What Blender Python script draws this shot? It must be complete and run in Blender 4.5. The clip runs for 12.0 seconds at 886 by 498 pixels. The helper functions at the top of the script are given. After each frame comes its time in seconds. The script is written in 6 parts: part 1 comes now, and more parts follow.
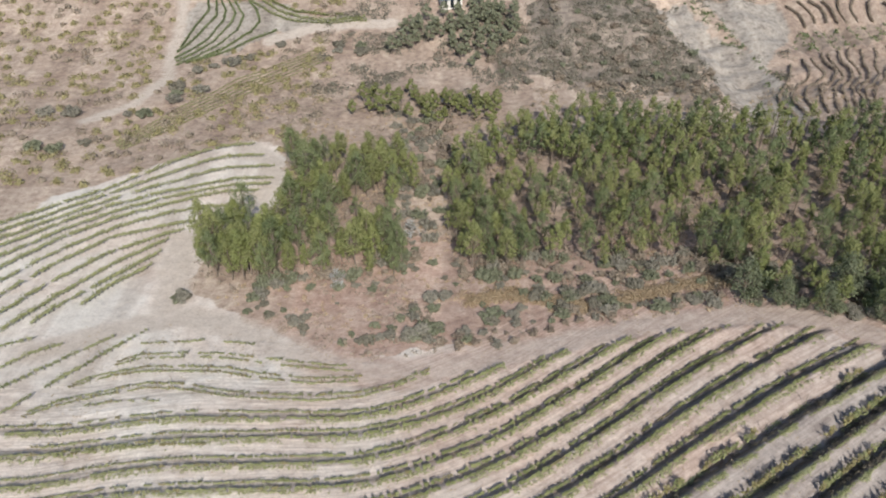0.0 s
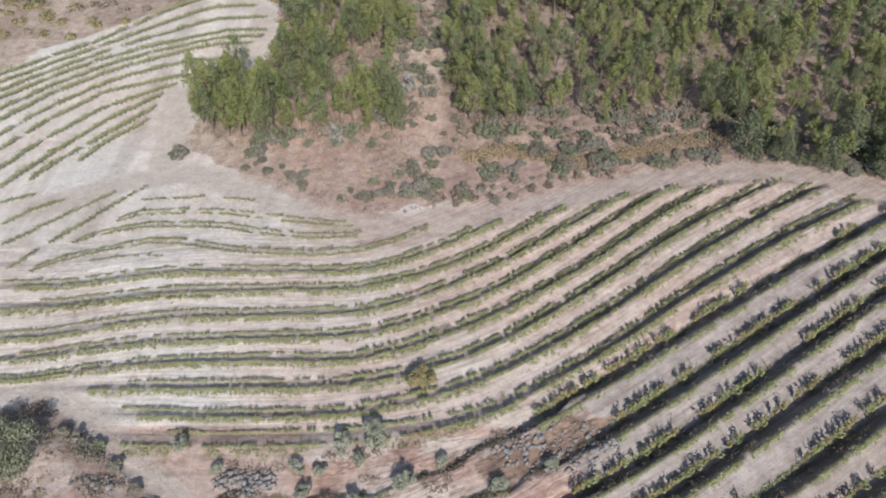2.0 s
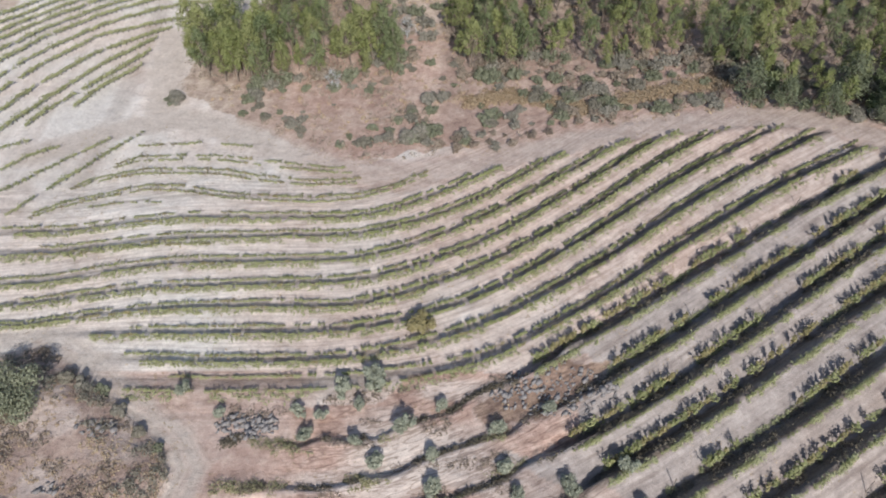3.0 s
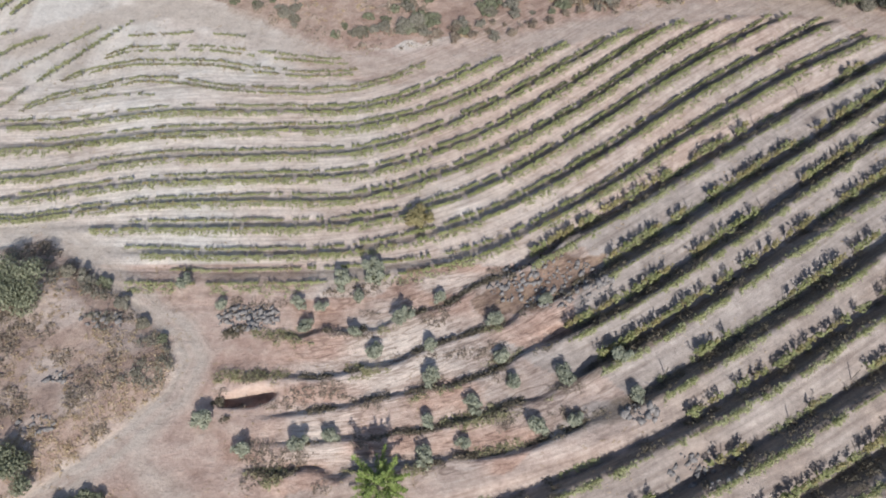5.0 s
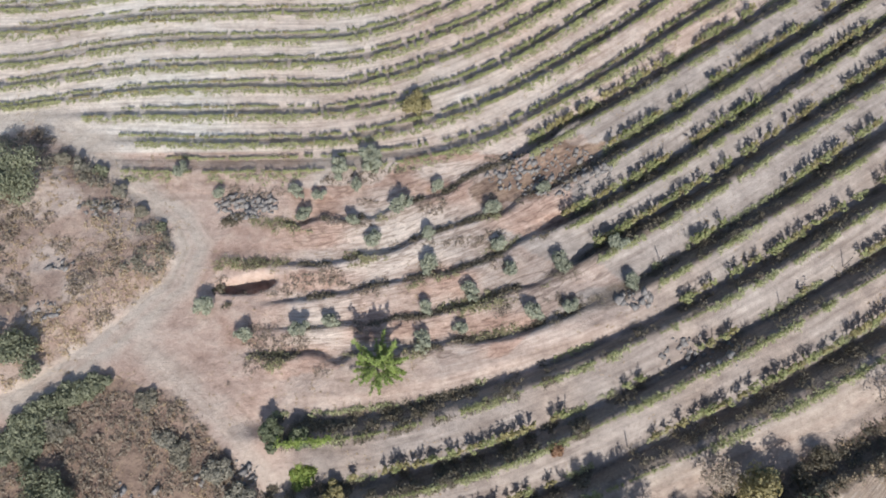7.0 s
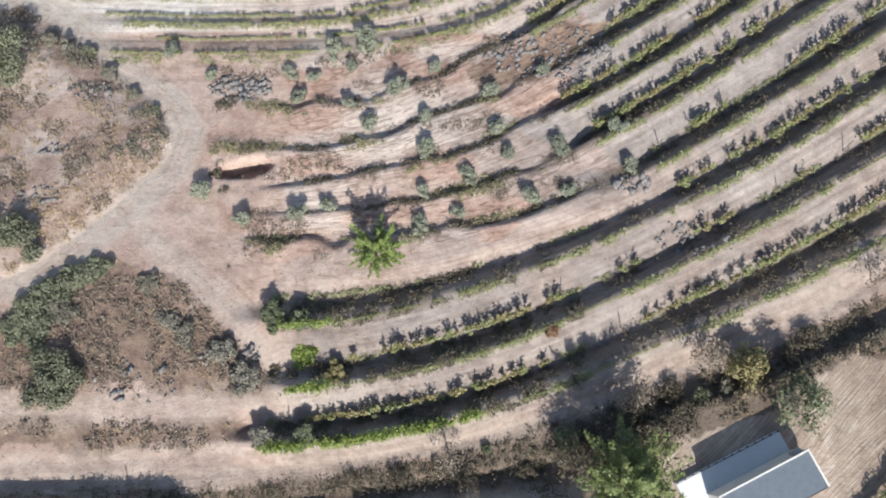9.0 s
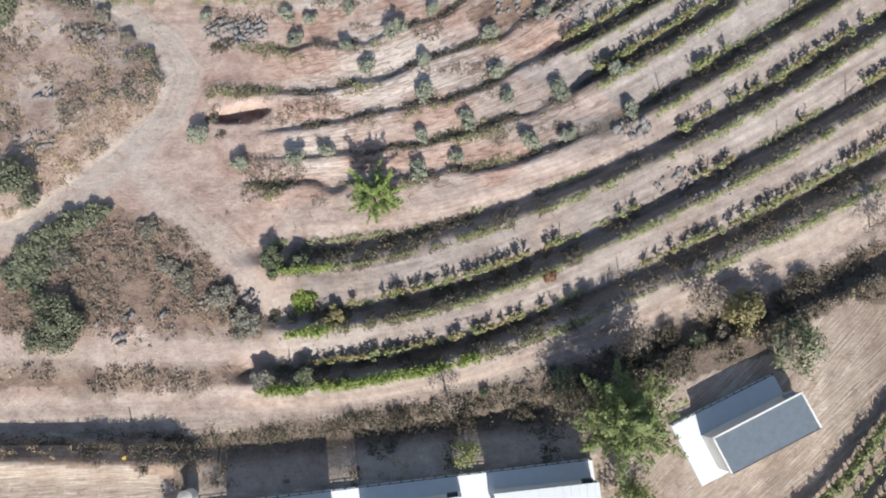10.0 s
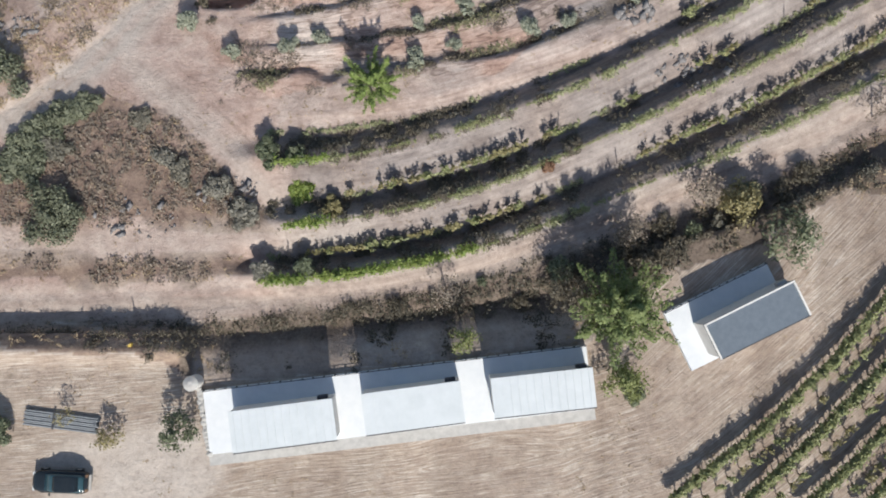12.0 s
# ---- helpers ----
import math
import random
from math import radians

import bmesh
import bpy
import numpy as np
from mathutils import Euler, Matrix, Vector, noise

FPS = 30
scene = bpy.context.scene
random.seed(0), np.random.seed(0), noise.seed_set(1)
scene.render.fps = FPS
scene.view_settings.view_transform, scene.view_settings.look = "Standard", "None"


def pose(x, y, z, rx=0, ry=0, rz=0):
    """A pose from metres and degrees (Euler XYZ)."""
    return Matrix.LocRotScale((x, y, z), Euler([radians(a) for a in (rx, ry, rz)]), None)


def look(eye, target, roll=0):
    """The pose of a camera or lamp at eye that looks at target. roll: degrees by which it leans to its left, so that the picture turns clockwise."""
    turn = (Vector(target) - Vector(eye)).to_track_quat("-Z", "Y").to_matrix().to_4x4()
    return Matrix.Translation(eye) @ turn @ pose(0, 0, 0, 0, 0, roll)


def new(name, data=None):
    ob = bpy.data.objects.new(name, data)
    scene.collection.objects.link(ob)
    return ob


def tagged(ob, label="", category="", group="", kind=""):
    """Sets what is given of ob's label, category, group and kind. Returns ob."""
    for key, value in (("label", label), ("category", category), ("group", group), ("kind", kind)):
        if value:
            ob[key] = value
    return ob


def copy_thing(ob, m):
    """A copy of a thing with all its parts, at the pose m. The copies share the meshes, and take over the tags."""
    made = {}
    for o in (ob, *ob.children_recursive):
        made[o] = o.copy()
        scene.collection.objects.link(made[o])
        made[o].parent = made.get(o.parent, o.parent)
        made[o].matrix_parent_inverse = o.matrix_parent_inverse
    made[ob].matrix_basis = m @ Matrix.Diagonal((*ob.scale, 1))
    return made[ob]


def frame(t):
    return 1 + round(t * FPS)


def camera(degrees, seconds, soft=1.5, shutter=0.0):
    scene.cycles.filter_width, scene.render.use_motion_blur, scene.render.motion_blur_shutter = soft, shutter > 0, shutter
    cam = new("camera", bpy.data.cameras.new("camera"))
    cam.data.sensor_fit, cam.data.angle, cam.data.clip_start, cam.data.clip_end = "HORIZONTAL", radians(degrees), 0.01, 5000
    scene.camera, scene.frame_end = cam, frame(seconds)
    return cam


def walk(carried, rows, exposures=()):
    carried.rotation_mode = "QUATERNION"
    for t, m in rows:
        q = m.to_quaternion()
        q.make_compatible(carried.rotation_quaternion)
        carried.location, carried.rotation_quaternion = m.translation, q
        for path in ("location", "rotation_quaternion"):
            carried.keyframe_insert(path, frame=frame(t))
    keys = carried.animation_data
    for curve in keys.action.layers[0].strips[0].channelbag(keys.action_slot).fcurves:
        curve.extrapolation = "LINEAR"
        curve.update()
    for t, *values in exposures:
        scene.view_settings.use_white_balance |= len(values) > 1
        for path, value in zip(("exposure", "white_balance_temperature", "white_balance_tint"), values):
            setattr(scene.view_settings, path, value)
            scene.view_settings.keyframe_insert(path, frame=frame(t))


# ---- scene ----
# ---- camera: hovers on one spot and tilts down ----
cam = camera(57.43, 12.0, soft=1.9)
EYE, TILT = 65.0, -39.5
ROWS = [
    (0.0, 0.001, 0.00, 0.000),
    (0.5, -0.015, -2.97, 0.008),
    (1.0, -0.032, -5.68, 0.014),
    (1.5, -0.053, -8.10, 0.019),
    (2.0, -0.076, -10.16, 0.022),
    (2.5, -0.101, -12.07, 0.023),
    (3.0, -0.129, -13.94, 0.022),
    (5.0, -0.268, -21.44, 0.003),
    (5.5, -0.310, -23.32, -0.006),
    (6.0, -0.353, -25.20, -0.017),
    (6.5, -0.400, -27.20, -0.029),
    (7.0, -0.449, -29.35, -0.043),
    (9.0, -0.671, -37.54, -0.116),
    (9.5, -0.733, -39.48, -0.139),
    (10.0, -0.798, -41.40, -0.163),
    (10.5, -0.865, -43.34, -0.189),
    (11.0, -0.935, -45.27, -0.217),
    (11.5, -1.008, -47.23, -0.246),
    (12.0, -1.083, -49.14, -0.277),
]


def gimbal(yaw, pitch, roll):
    return (pose(0, 0, EYE, TILT) @ pose(0, 0, 0, 0, 0, yaw) @ pose(0, 0, 0, pitch)
            @ pose(0, 0, 0, 0, roll) @ pose(0, 0, 0, 90))


# the camera opens up a little over the dark banks and closes again over the white roofs
EXPOSURES = [(0.0, 0.09, 6750, 7), (2.5, 0.09, 6480, 9.5), (5.5, 0.05, 6580, 8.5), (7.0, 0.15, 6580, 7.5), (9.0, 0.31, 6560, 7), (10.0, 0.29, 6560, 7), (11.0, 0.18, 6540, 7), (12.0, 0.1, 6540, 7)]
walk(cam, [(t, gimbal(yaw, pitch, roll)) for t, yaw, pitch, roll in ROWS], EXPOSURES)

# ---- world and sun ----
SUN_EL = radians(43)
world = bpy.data.worlds.new("sky")
scene.world = world
world.use_nodes = True
sky = world.node_tree.nodes.new("ShaderNodeTexSky")
sky.sky_type, sky.sun_disc = "NISHITA", False
sky.sun_elevation, sky.sun_rotation = SUN_EL, radians(168)
back = world.node_tree.nodes["Background"]
back.inputs["Strength"].default_value = 0.116
world.node_tree.links.new(sky.outputs[0], back.inputs[0])
sun = new("sun", bpy.data.lights.new("sun", "SUN"))
sun.data.energy, sun.data.angle, sun.data.color = 4.62, radians(0.6), (1.0, 0.965, 0.925)
sun.matrix_world = look((0, 0, 0), (-0.2 * math.cos(SUN_EL), 0.98 * math.cos(SUN_EL), -math.sin(SUN_EL)))


# ---- the lie of the land ----
def ramp(u, k):
    return 0.5 * (u + np.sqrt(u * u + k * k))


def ease(a, b, x):
    u = np.clip((x - a) / (b - a), 0, 1)
    return u * u * (3 - 2 * u)


def bend(x, y):
    return 0.27 * (x + np.sqrt(x * x + 144)) * (0.6 + 0.4 * ease(0, 30, y)) * (1 - ease(110, 200, y))


def land(x, y):
    v = y - bend(x, y)
    return -0.21 * ramp(v - 8, 6) + 0.09 * ramp(v - 80, 15) + 0.40 * ramp(v - 185, 25) - 0.28 * ramp(v - 420, 60)


# terrace edges: distance north at each of these distances east, from the far terrace to the near one
EAST = np.array([-44, -32, -20, -8, 4, 16, 28, 40, 52, 64.0])
NORTH_A = np.array([
    [58.8, 61.1, 61.0, 61.5, 67.9, 76.5, 86.4, 96.3, 106.2, 115.9],
    [55.4, 57.5, 57.9, 58.5, 63.5, 72.6, 81.8, 91.2, 100.4, 109.3],
    [50.2, 53.1, 53.6, 54.3, 59.9, 68.1, 77.0, 85.7, 94.6, 103.5],
    [47.1, 49.4, 49.9, 50.8, 55.7, 64.3, 73.4, 81.2, 89.5, 97.9],
    [43.7, 46.1, 46.8, 47.0, 52.0, 59.6, 69.2, 77.3, 85.2, 93.1],
    [42.6, 43.0, 43.1, 43.6, 47.5, 55.6, 64.7, 72.5, 79.8, 87.3],
    [39.4, 39.5, 39.1, 39.7, 43.5, 50.7, 59.7, 67.8, 74.9, 81.9],
    [37.0, 36.9, 36.6, 37.1, 39.1, 45.9, 54.5, 62.6, 69.1, 75.5]])
NORTH_B = np.array([
    [29.4, 29.4, 29.6, 29.9, 34.6, 42.0, 49.6, 57.5, 64.4, 71.2],
    [24.2, 24.2, 24.6, 25.4, 29.6, 35.7, 43.7, 51.7, 59.8, 67.8],
    [20.3, 20.3, 20.6, 21.9, 25.3, 31.0, 38.7, 47.2, 55.3, 63.6],
    [18.3, 18.3, 18.4, 18.9, 21.0, 26.6, 34.0, 42.0, 49.4, 57.6],
    [16.4, 16.4, 16.4, 16.3, 17.6, 21.5, 28.2, 35.8, 43.3, 50.9],
    [10.0, 10.0, 10.0, 10.1, 13.0, 17.5, 23.3, 30.6, 37.6, 44.6],
    [4.4, 4.4, 4.4, 4.7, 7.4, 12.4, 18.4, 25.1, 31.6, 38.1],
    [0.1, 0.1, 0.1, 0.5, 2.9, 7.6, 12.7, 18.8, 24.8, 30.8],
    [-4.8, -4.8, -5.0, -4.4, -2.8, 0.6, 4.6, 9.6, 15.0, 21.0]])
NORTH = np.vstack([NORTH_A[0] + 8.5, NORTH_A[0] + 4.5, NORTH_A, NORTH_B])
INDEX = np.arange(-2, 17)
PLATEAU = 1.6
# from and to (metres east) of the vines on each terrace
SPANS = {0: (-50, 8.5), 1: (-50, 19), 2: (-50, 27.5), 3: (-49, 33), 4: (-48, 37.5), 5: (-36, 43.5), 6: (-30, 47.5), 7: (-30.5, 54),
         8: (9, 72), 9: (16, 72), 10: (11.5, 70), 11: (14, 68), 12: (19, 66), 13: (-13.5, 62), 14: (-11.5, 60), 15: (-13.5, 50)}
WILD_EDGE = [(55.7, 72.4), (51.3, 76.2), (46.4, 78.3), (39.2, 78.7), (27.9, 78.2), (16.3, 76.6), (8.7, 75.2), (1.2, 74.0), (-6.1, 72.2), (-10.6, 72.1), (-16.9, 75.1), (-21.9, 77.6), (-27.4, 81.9), (-31.3, 84.7), (-37.5, 89.7), (-39.6, 101.7), (-33.2, 109.8), (-28.5, 116.5), (-29.0, 127.3),
    (-32.3, 136.3), (-39.0, 138.9), (-52.4, 130.1), (-65.0, 120.4), (-75.2, 109.2)]
KNOLL = [(-44.5, 39.9), (-41.5, 41.4), (-37.0, 39.9), (-32.2, 34.6), (-25.7, 30.0), (-23.8, 25.7), (-25.1, 22.3), (-28.6, 18.9), (-32.0, 15.7),
    (-35.3, 13.3)]
TRIANGLE = [(-34.7, 9.8), (-30.8, 13.5), (-27.7, 15.0), (-24.9, 13.9), (-20.6, 12.3), (-17.7, 8.7), (-14.9, 6.3), (-12.2, 3.5), (-16.7, 3.4), (-25.8, 3.9), (-30.3, 3.3), (-34.9, 3.8)]
STRIP = [(-34.8, 1.2), (-30.3, 1.4), (-21.2, 1.1), (-15.3, 1.3), (-14.9, -1.0), (-25.7, -1.1), (-34.8, -0.8)]
BANK = [(-34.7, -3.9), (-25.7, -4.0), (-16.7, -4.2), (-7.6, -3.1), (-0.8, -2.0), (6.1, -0.1), (10.7, 2.0), (17.6, 3.5), (26.9, 6.9), (37.1, 10.9),
    (37.0, 6.3), (31.5, 5.4), (25.9, 1.8), (19.8, 0.0), (11.2, -6.3), (1.5, -7.3), (-7.6, -8.2), (-17.5, -9.0), (-21.2, -7.0), (-34.7, -5.5)]
OLIVE_GROVE = [(-21.8, 34.5), (-14.1, 34.5), (-4.2, 35.4), (6.8, 37.0), (15.7, 38.3), (17.6, 36.0), (11.9, 33.0), (6.2, 25.9), (11.1, 24.6), (15.7, 22.8), (10.5, 19.2), (-3.6, 15.5), (-17.2, 13.2), (-20.7, 17.6), (-18.5, 21.3), (-20.9, 26.3)]
TRACK_A = [(-45.1, 41.8), (-39.3, 42.2), (-35.2, 39.5), (-30.7, 35.2), (-24.1, 30.0), (-22.2, 26.9), (-23.2, 22.9), (-26.7, 19.1), (-29.3, 16.2),
    (-35.0, 12.2)]
TRACK_B = [(-25.1, 17.4), (-20.1, 12.9), (-16.8, 10.1), (-13.5, 6.3), (-9.4, 3.5)]
TRACK_C = [(-34.8, 2.4), (-21.2, 2.3), (-9.4, 3.1), (-5.8, 3.5)]
ROAD = [(-34.8, -2.6), (-21.2, -2.3), (-9.4, -1.5), (-3.0, -0.7), (3.8, 0.6), (7.5, 2.0), (17.6, 4.9), (24.6, 7.8), (31.6, 10.5), (37.1, 13.3)]
TRACK_TOP = [(54.6, 69.8), (50.5, 74.4), (45.5, 76.1), (38.7, 77.0), (27.4, 76.4), (16.0, 73.9), (4.8, 71.1), (-4.6, 68.6), (-13.3, 70.4), (-19.7, 74.1), (-27.4, 78.6), (-36.2, 82.0), (-45.4, 78.7), (-53.9, 73.6)]
TRACK_SIDE = [(-39.2, 84.0), (-41.1, 93.5), (-41.7, 102.6), (-33.5, 111.6), (-31.8, 120.7), (-33.1, 130.8), (-38.5, 136.3)]
FOREST = [(1.4, 96.2), (6.5, 91.9), (14.2, 92.7), (25.0, 91.5), (32.9, 92.9), (41.6, 89.2), (46.3, 78.0), (51.3, 75.9), (56.5, 74.0), (61.4, 73.8),
    (91.9, 132.3), (84.9, 133.4), (67.8, 135.6), (47.6, 142.1), (31.0, 145.0), (13.1, 138.2), (1.7, 130.3), (0.6, 110.2)]
GROVE = [(-35.5, 92.1), (-29.0, 89.7), (-19.0, 90.5), (-7.2, 91.8), (-7.6, 99.8), (-8.9, 106.8), (-6.7, 124.9), (-7.0, 131.7), (-20.1, 131.9),
    (-28.5, 129.6), (-26.7, 112.6), (-29.4, 105.1), (-37.9, 100.0)]
NARROW = [(-20.8, 149.9), (-10.0, 148.5), (10.1, 145.9), (11.8, 155.0), (-8.1, 160.7), (-17.9, 158.5)]
DARKWOOD = [(-12.9, 181.9), (-0.6, 188.5), (6.1, 173.1), (16.7, 184.9), (20.2, 196.6), (9.7, 203.3), (-9.2, 194.5)]
GULLY = [(54.0, 206.9), (57.5, 189.9), (62.7, 178.9), (62.9, 158.8), (61.7, 147.0), (75.8, 144.7), (77.7, 165.2), (75.6, 183.3), (68.0, 192.4), (64.1, 204.9)]
CLIFF = [(68.2, 206.9), (72.9, 194.9), (75.1, 186.8), (76.8, 178.3), (85.4, 187.4), (88.7, 194.9), (87.6, 206.9)]
STEPS = [(81.9, 177.3), (96.3, 183.3), (111.3, 190.5), (88.5, 140.9), (76.4, 143.3), (78.2, 161.6)]
HEATH = [(9.0, 178.8), (16.4, 189.7), (25.8, 199.9), (32.2, 206.1), (53.9, 206.1), (57.4, 189.3), (62.3, 178.3), (62.1, 158.1), (56.6, 154.0), (44.9, 161.4), (32.6, 163.4), (15.0, 167.0)]
FARV = [(-64.1, 178.3), (-64.8, 192.2), (-65.3, 207.4), (-42.6, 207.4), (-32.7, 198.6), (-13.7, 198.6), (-26.6, 196.1), (-40.5, 192.2), (-53.0, 182.9)]
SLOPE = [(-117.4, 207.4), (-69.5, 207.4), (-65.1, 175.9), (-70.9, 152.8), (-78.8, 142.0), (-80.6, 120.8)]
FARTRACK = [(-75.5, 148.6), (-67.4, 157.0), (-63.6, 170.2), (-65.8, 178.8), (-66.8, 194.8), (-68.7, 207.4)]
FARTRACK2 = [(-42.9, 188.3), (-32.2, 194.8), (-13.6, 196.8)]

CRAG = [(6.8, 36.0), (12.4, 38.1), (17.3, 38.1), (15.5, 36.2), (9.2, 31.8), (3.8, 30.2), (2.8, 32.8)]
DARKBAND = [(85.9, 183.3), (89.5, 192.5), (100.1, 194.4), (113.8, 197.4), (111.6, 191.3), (97.3, 186.1)]
GROVE_TIP = [(-36.7, 94.1), (-32.5, 90.3), (-28.0, 91.1), (-27.3, 98.2), (-32.4, 105.8), (-37.0, 103.6)]
GROVE_TOP = [(-24.4, 103.5), (-19.9, 107.8), (-14.4, 116.1), (-3.9, 117.1), (-7.9, 128.7), (-17.8, 131.0), (-27.2, 128.1), (-27.4, 117.0)]
GROVE_LOW = [(-25.8, 90.4), (-19.2, 92.1), (-12.4, 92.8), (-7.2, 91.9), (-5.7, 96.5), (-9.6, 102.5), (-14.8, 99.9), (-20.7, 103.5), (-26.3, 103.5)]
BANK_BUSHES = [(-5.8, -3.8), (1.5, -1.2), (8.8, 0.1), (14.8, 1.9), (19.9, 4.2), (26.0, 6.4), (30.2, 8.2), (30.1, 6.4), (26.4, 4.6), (20.8, 1.4), (16.6, -0.4), (10.6, -2.6), (6.1, -3.0), (0.6, -3.9), (-5.4, -4.7)]
CUT = [(3.7, 84.7), (9.5, 86.3), (14.2, 84.4), (20.1, 81.6), (27.5, 83.5), (34.3, 85.6), (40.6, 85.7)]
GREENSLOPE = [(61.4, 206.9), (68.2, 206.9), (72.8, 194.4), (75.0, 186.3), (78.3, 167.0), (76.2, 145.7), (72.9, 146.0), (75.6, 178.9), (68.7, 192.4)]
TANGLE = [(-9.9, 145.8), (-2.9, 151.2), (1.9, 148.2), (0.7, 136.4), (-0.9, 120.3), (0.6, 106.5), (-2.2, 101.3), (-6.0, 106.7), (-8.5, 118.4), (-10.3, 131.8)]
VERGE = [(-6.7, 81.7), (-1.8, 76.2), (2.7, 73.2), (8.6, 73.9), (14.9, 76.7), (22.7, 78.9), (32.1, 80.0), (39.0, 80.5), (39.5, 82.3), (31.2, 82.6), (21.6, 81.4), (13.0, 80.3), (7.3, 77.5), (1.2, 77.3), (-3.5, 81.6)]
CLEARING = [(-28, 84), (-20, 79), (-8, 76), (2, 75), (16, 78), (30, 80), (42, 81), (42, 90), (24, 91), (6, 91), (-2, 100), (-6, 92), (-20, 89)]
UNDERWOOD = [(2, 92), (14, 89), (26, 88), (38, 88), (46, 86), (48, 92), (36, 95), (22, 95), (10, 96), (3, 99)]
UNDERGROVE = [(-27, 88.2), (-18, 88.6), (-8, 89.5), (-3, 95), (-5, 104), (-11, 101), (-12, 93), (-20, 92), (-27, 91)]
DARKEDGE = [(40.7, 86.2), (49.4, 86.4), (60.5, 82.4), (56.1, 73.1), (52.2, 74.9), (46.3, 78.0), (40.6, 80.9)]


def curve_y(x, k):
    """North of terrace edge k (may be fractional) at x metres east, smooth in x."""
    x = np.clip(np.asarray(x, float), -80, 110)
    i = np.clip(np.floor((x - EAST[0]) / 12).astype(int), 0, len(EAST) - 2)
    t = (x - EAST[i]) / 12
    pad = lambda row, j: row[np.clip(j, 0, len(EAST) - 1)]

    def along(row):
        p1, p2 = row[i], row[i + 1]
        m1 = np.where(i > 0, (p2 - pad(row, i - 1)) / 2, p2 - p1)
        m2 = np.where(i < len(EAST) - 2, (pad(row, i + 2) - p1) / 2, p2 - p1)
        s = np.clip(t, 0, 1)
        inside = (2 * s ** 3 - 3 * s ** 2 + 1) * p1 + (s ** 3 - 2 * s ** 2 + s) * m1 + (3 * s ** 2 - 2 * s ** 3) * p2 + (s ** 3 - s ** 2) * m2
        return inside + np.where(t < 0, t * m1, 0) * 0.3 + np.where(t > 1, (t - 1) * m2, 0)

    k = float(np.clip(k, INDEX[0], INDEX[-1]))
    a = int(min(math.floor(k), INDEX[-1] - 1))
    return along(NORTH[a + 2]) * (1 - k + a) + along(NORTH[a + 3]) * (k - a)


LATTICE = np.random.RandomState(7).rand(256, 256)


def vnoise(x, y, size, seed=0):
    """Smooth value noise, 0 to 1."""
    u, v = np.asarray(x, float) / size + seed * 17.3, np.asarray(y, float) / size + seed * 9.1
    i, j = np.floor(u).astype(int), np.floor(v).astype(int)
    a, b = u - i, v - j
    a, b = a * a * (3 - 2 * a), b * b * (3 - 2 * b)
    g = lambda p, q: LATTICE[(i + p) % 256, (j + q) % 256]
    return (g(0, 0) * (1 - a) + g(1, 0) * a) * (1 - b) + (g(0, 1) * (1 - a) + g(1, 1) * a) * b


def inside(poly, x, y):
    x, y = np.asarray(x, float), np.asarray(y, float)
    hit = np.zeros(np.broadcast(x, y).shape, bool)
    n = len(poly)
    for a in range(n):
        (x1, y1), (x2, y2) = poly[a], poly[(a + 1) % n]
        if y1 != y2:
            hit ^= ((y1 > y) != (y2 > y)) & (x < (x2 - x1) * (y - y1) / (y2 - y1) + x1)
    return hit


def near(line, x, y):
    """Distance to a polyline."""
    best = np.full(np.broadcast(x, y).shape, 1e9)
    for (x1, y1), (x2, y2) in zip(line[:-1], line[1:]):
        d2 = (x2 - x1) ** 2 + (y2 - y1) ** 2
        t = np.clip(((x - x1) * (x2 - x1) + (y - y1) * (y2 - y1)) / d2, 0, 1)
        best = np.minimum(best, np.hypot(x - x1 - t * (x2 - x1), y - y1 - t * (y2 - y1)))
    return best


WILD = WILD_EDGE + [(-300, 60), (-300, 900), (500, 900), (500, 40)]
GULLY_LINE = [((p[0] + q[0]) / 2, (p[1] + q[1]) / 2) for p, q in zip(GULLY[:5], GULLY[:4:-1])]
STEP_X = np.arange(-80, 111, 1.0)
STEP_Y = np.array([curve_y(STEP_X, k) for k in INDEX])


def terrace(x, y):
    """Terrace coordinate: whole numbers on the banks, growing southwards."""
    x, y = np.broadcast_arrays(np.asarray(x, float), np.asarray(y, float))
    shape = x.shape
    x, y = x.ravel(), y.ravel()
    f = np.clip(x - STEP_X[0], 0, len(STEP_X) - 1.001)
    i = f.astype(int)
    f = f - i
    Y = STEP_Y[:, i] * (1 - f) + STEP_Y[:, i + 1] * f
    u = np.full(x.shape, -99.0)
    u[y < Y[-1]] = 99
    for a in range(len(INDEX) - 1):
        m = (y <= Y[a]) & (y > Y[a + 1])
        u[m] = INDEX[a] + (Y[a][m] - y[m]) / (Y[a][m] - Y[a + 1][m])
    return u.reshape(shape)


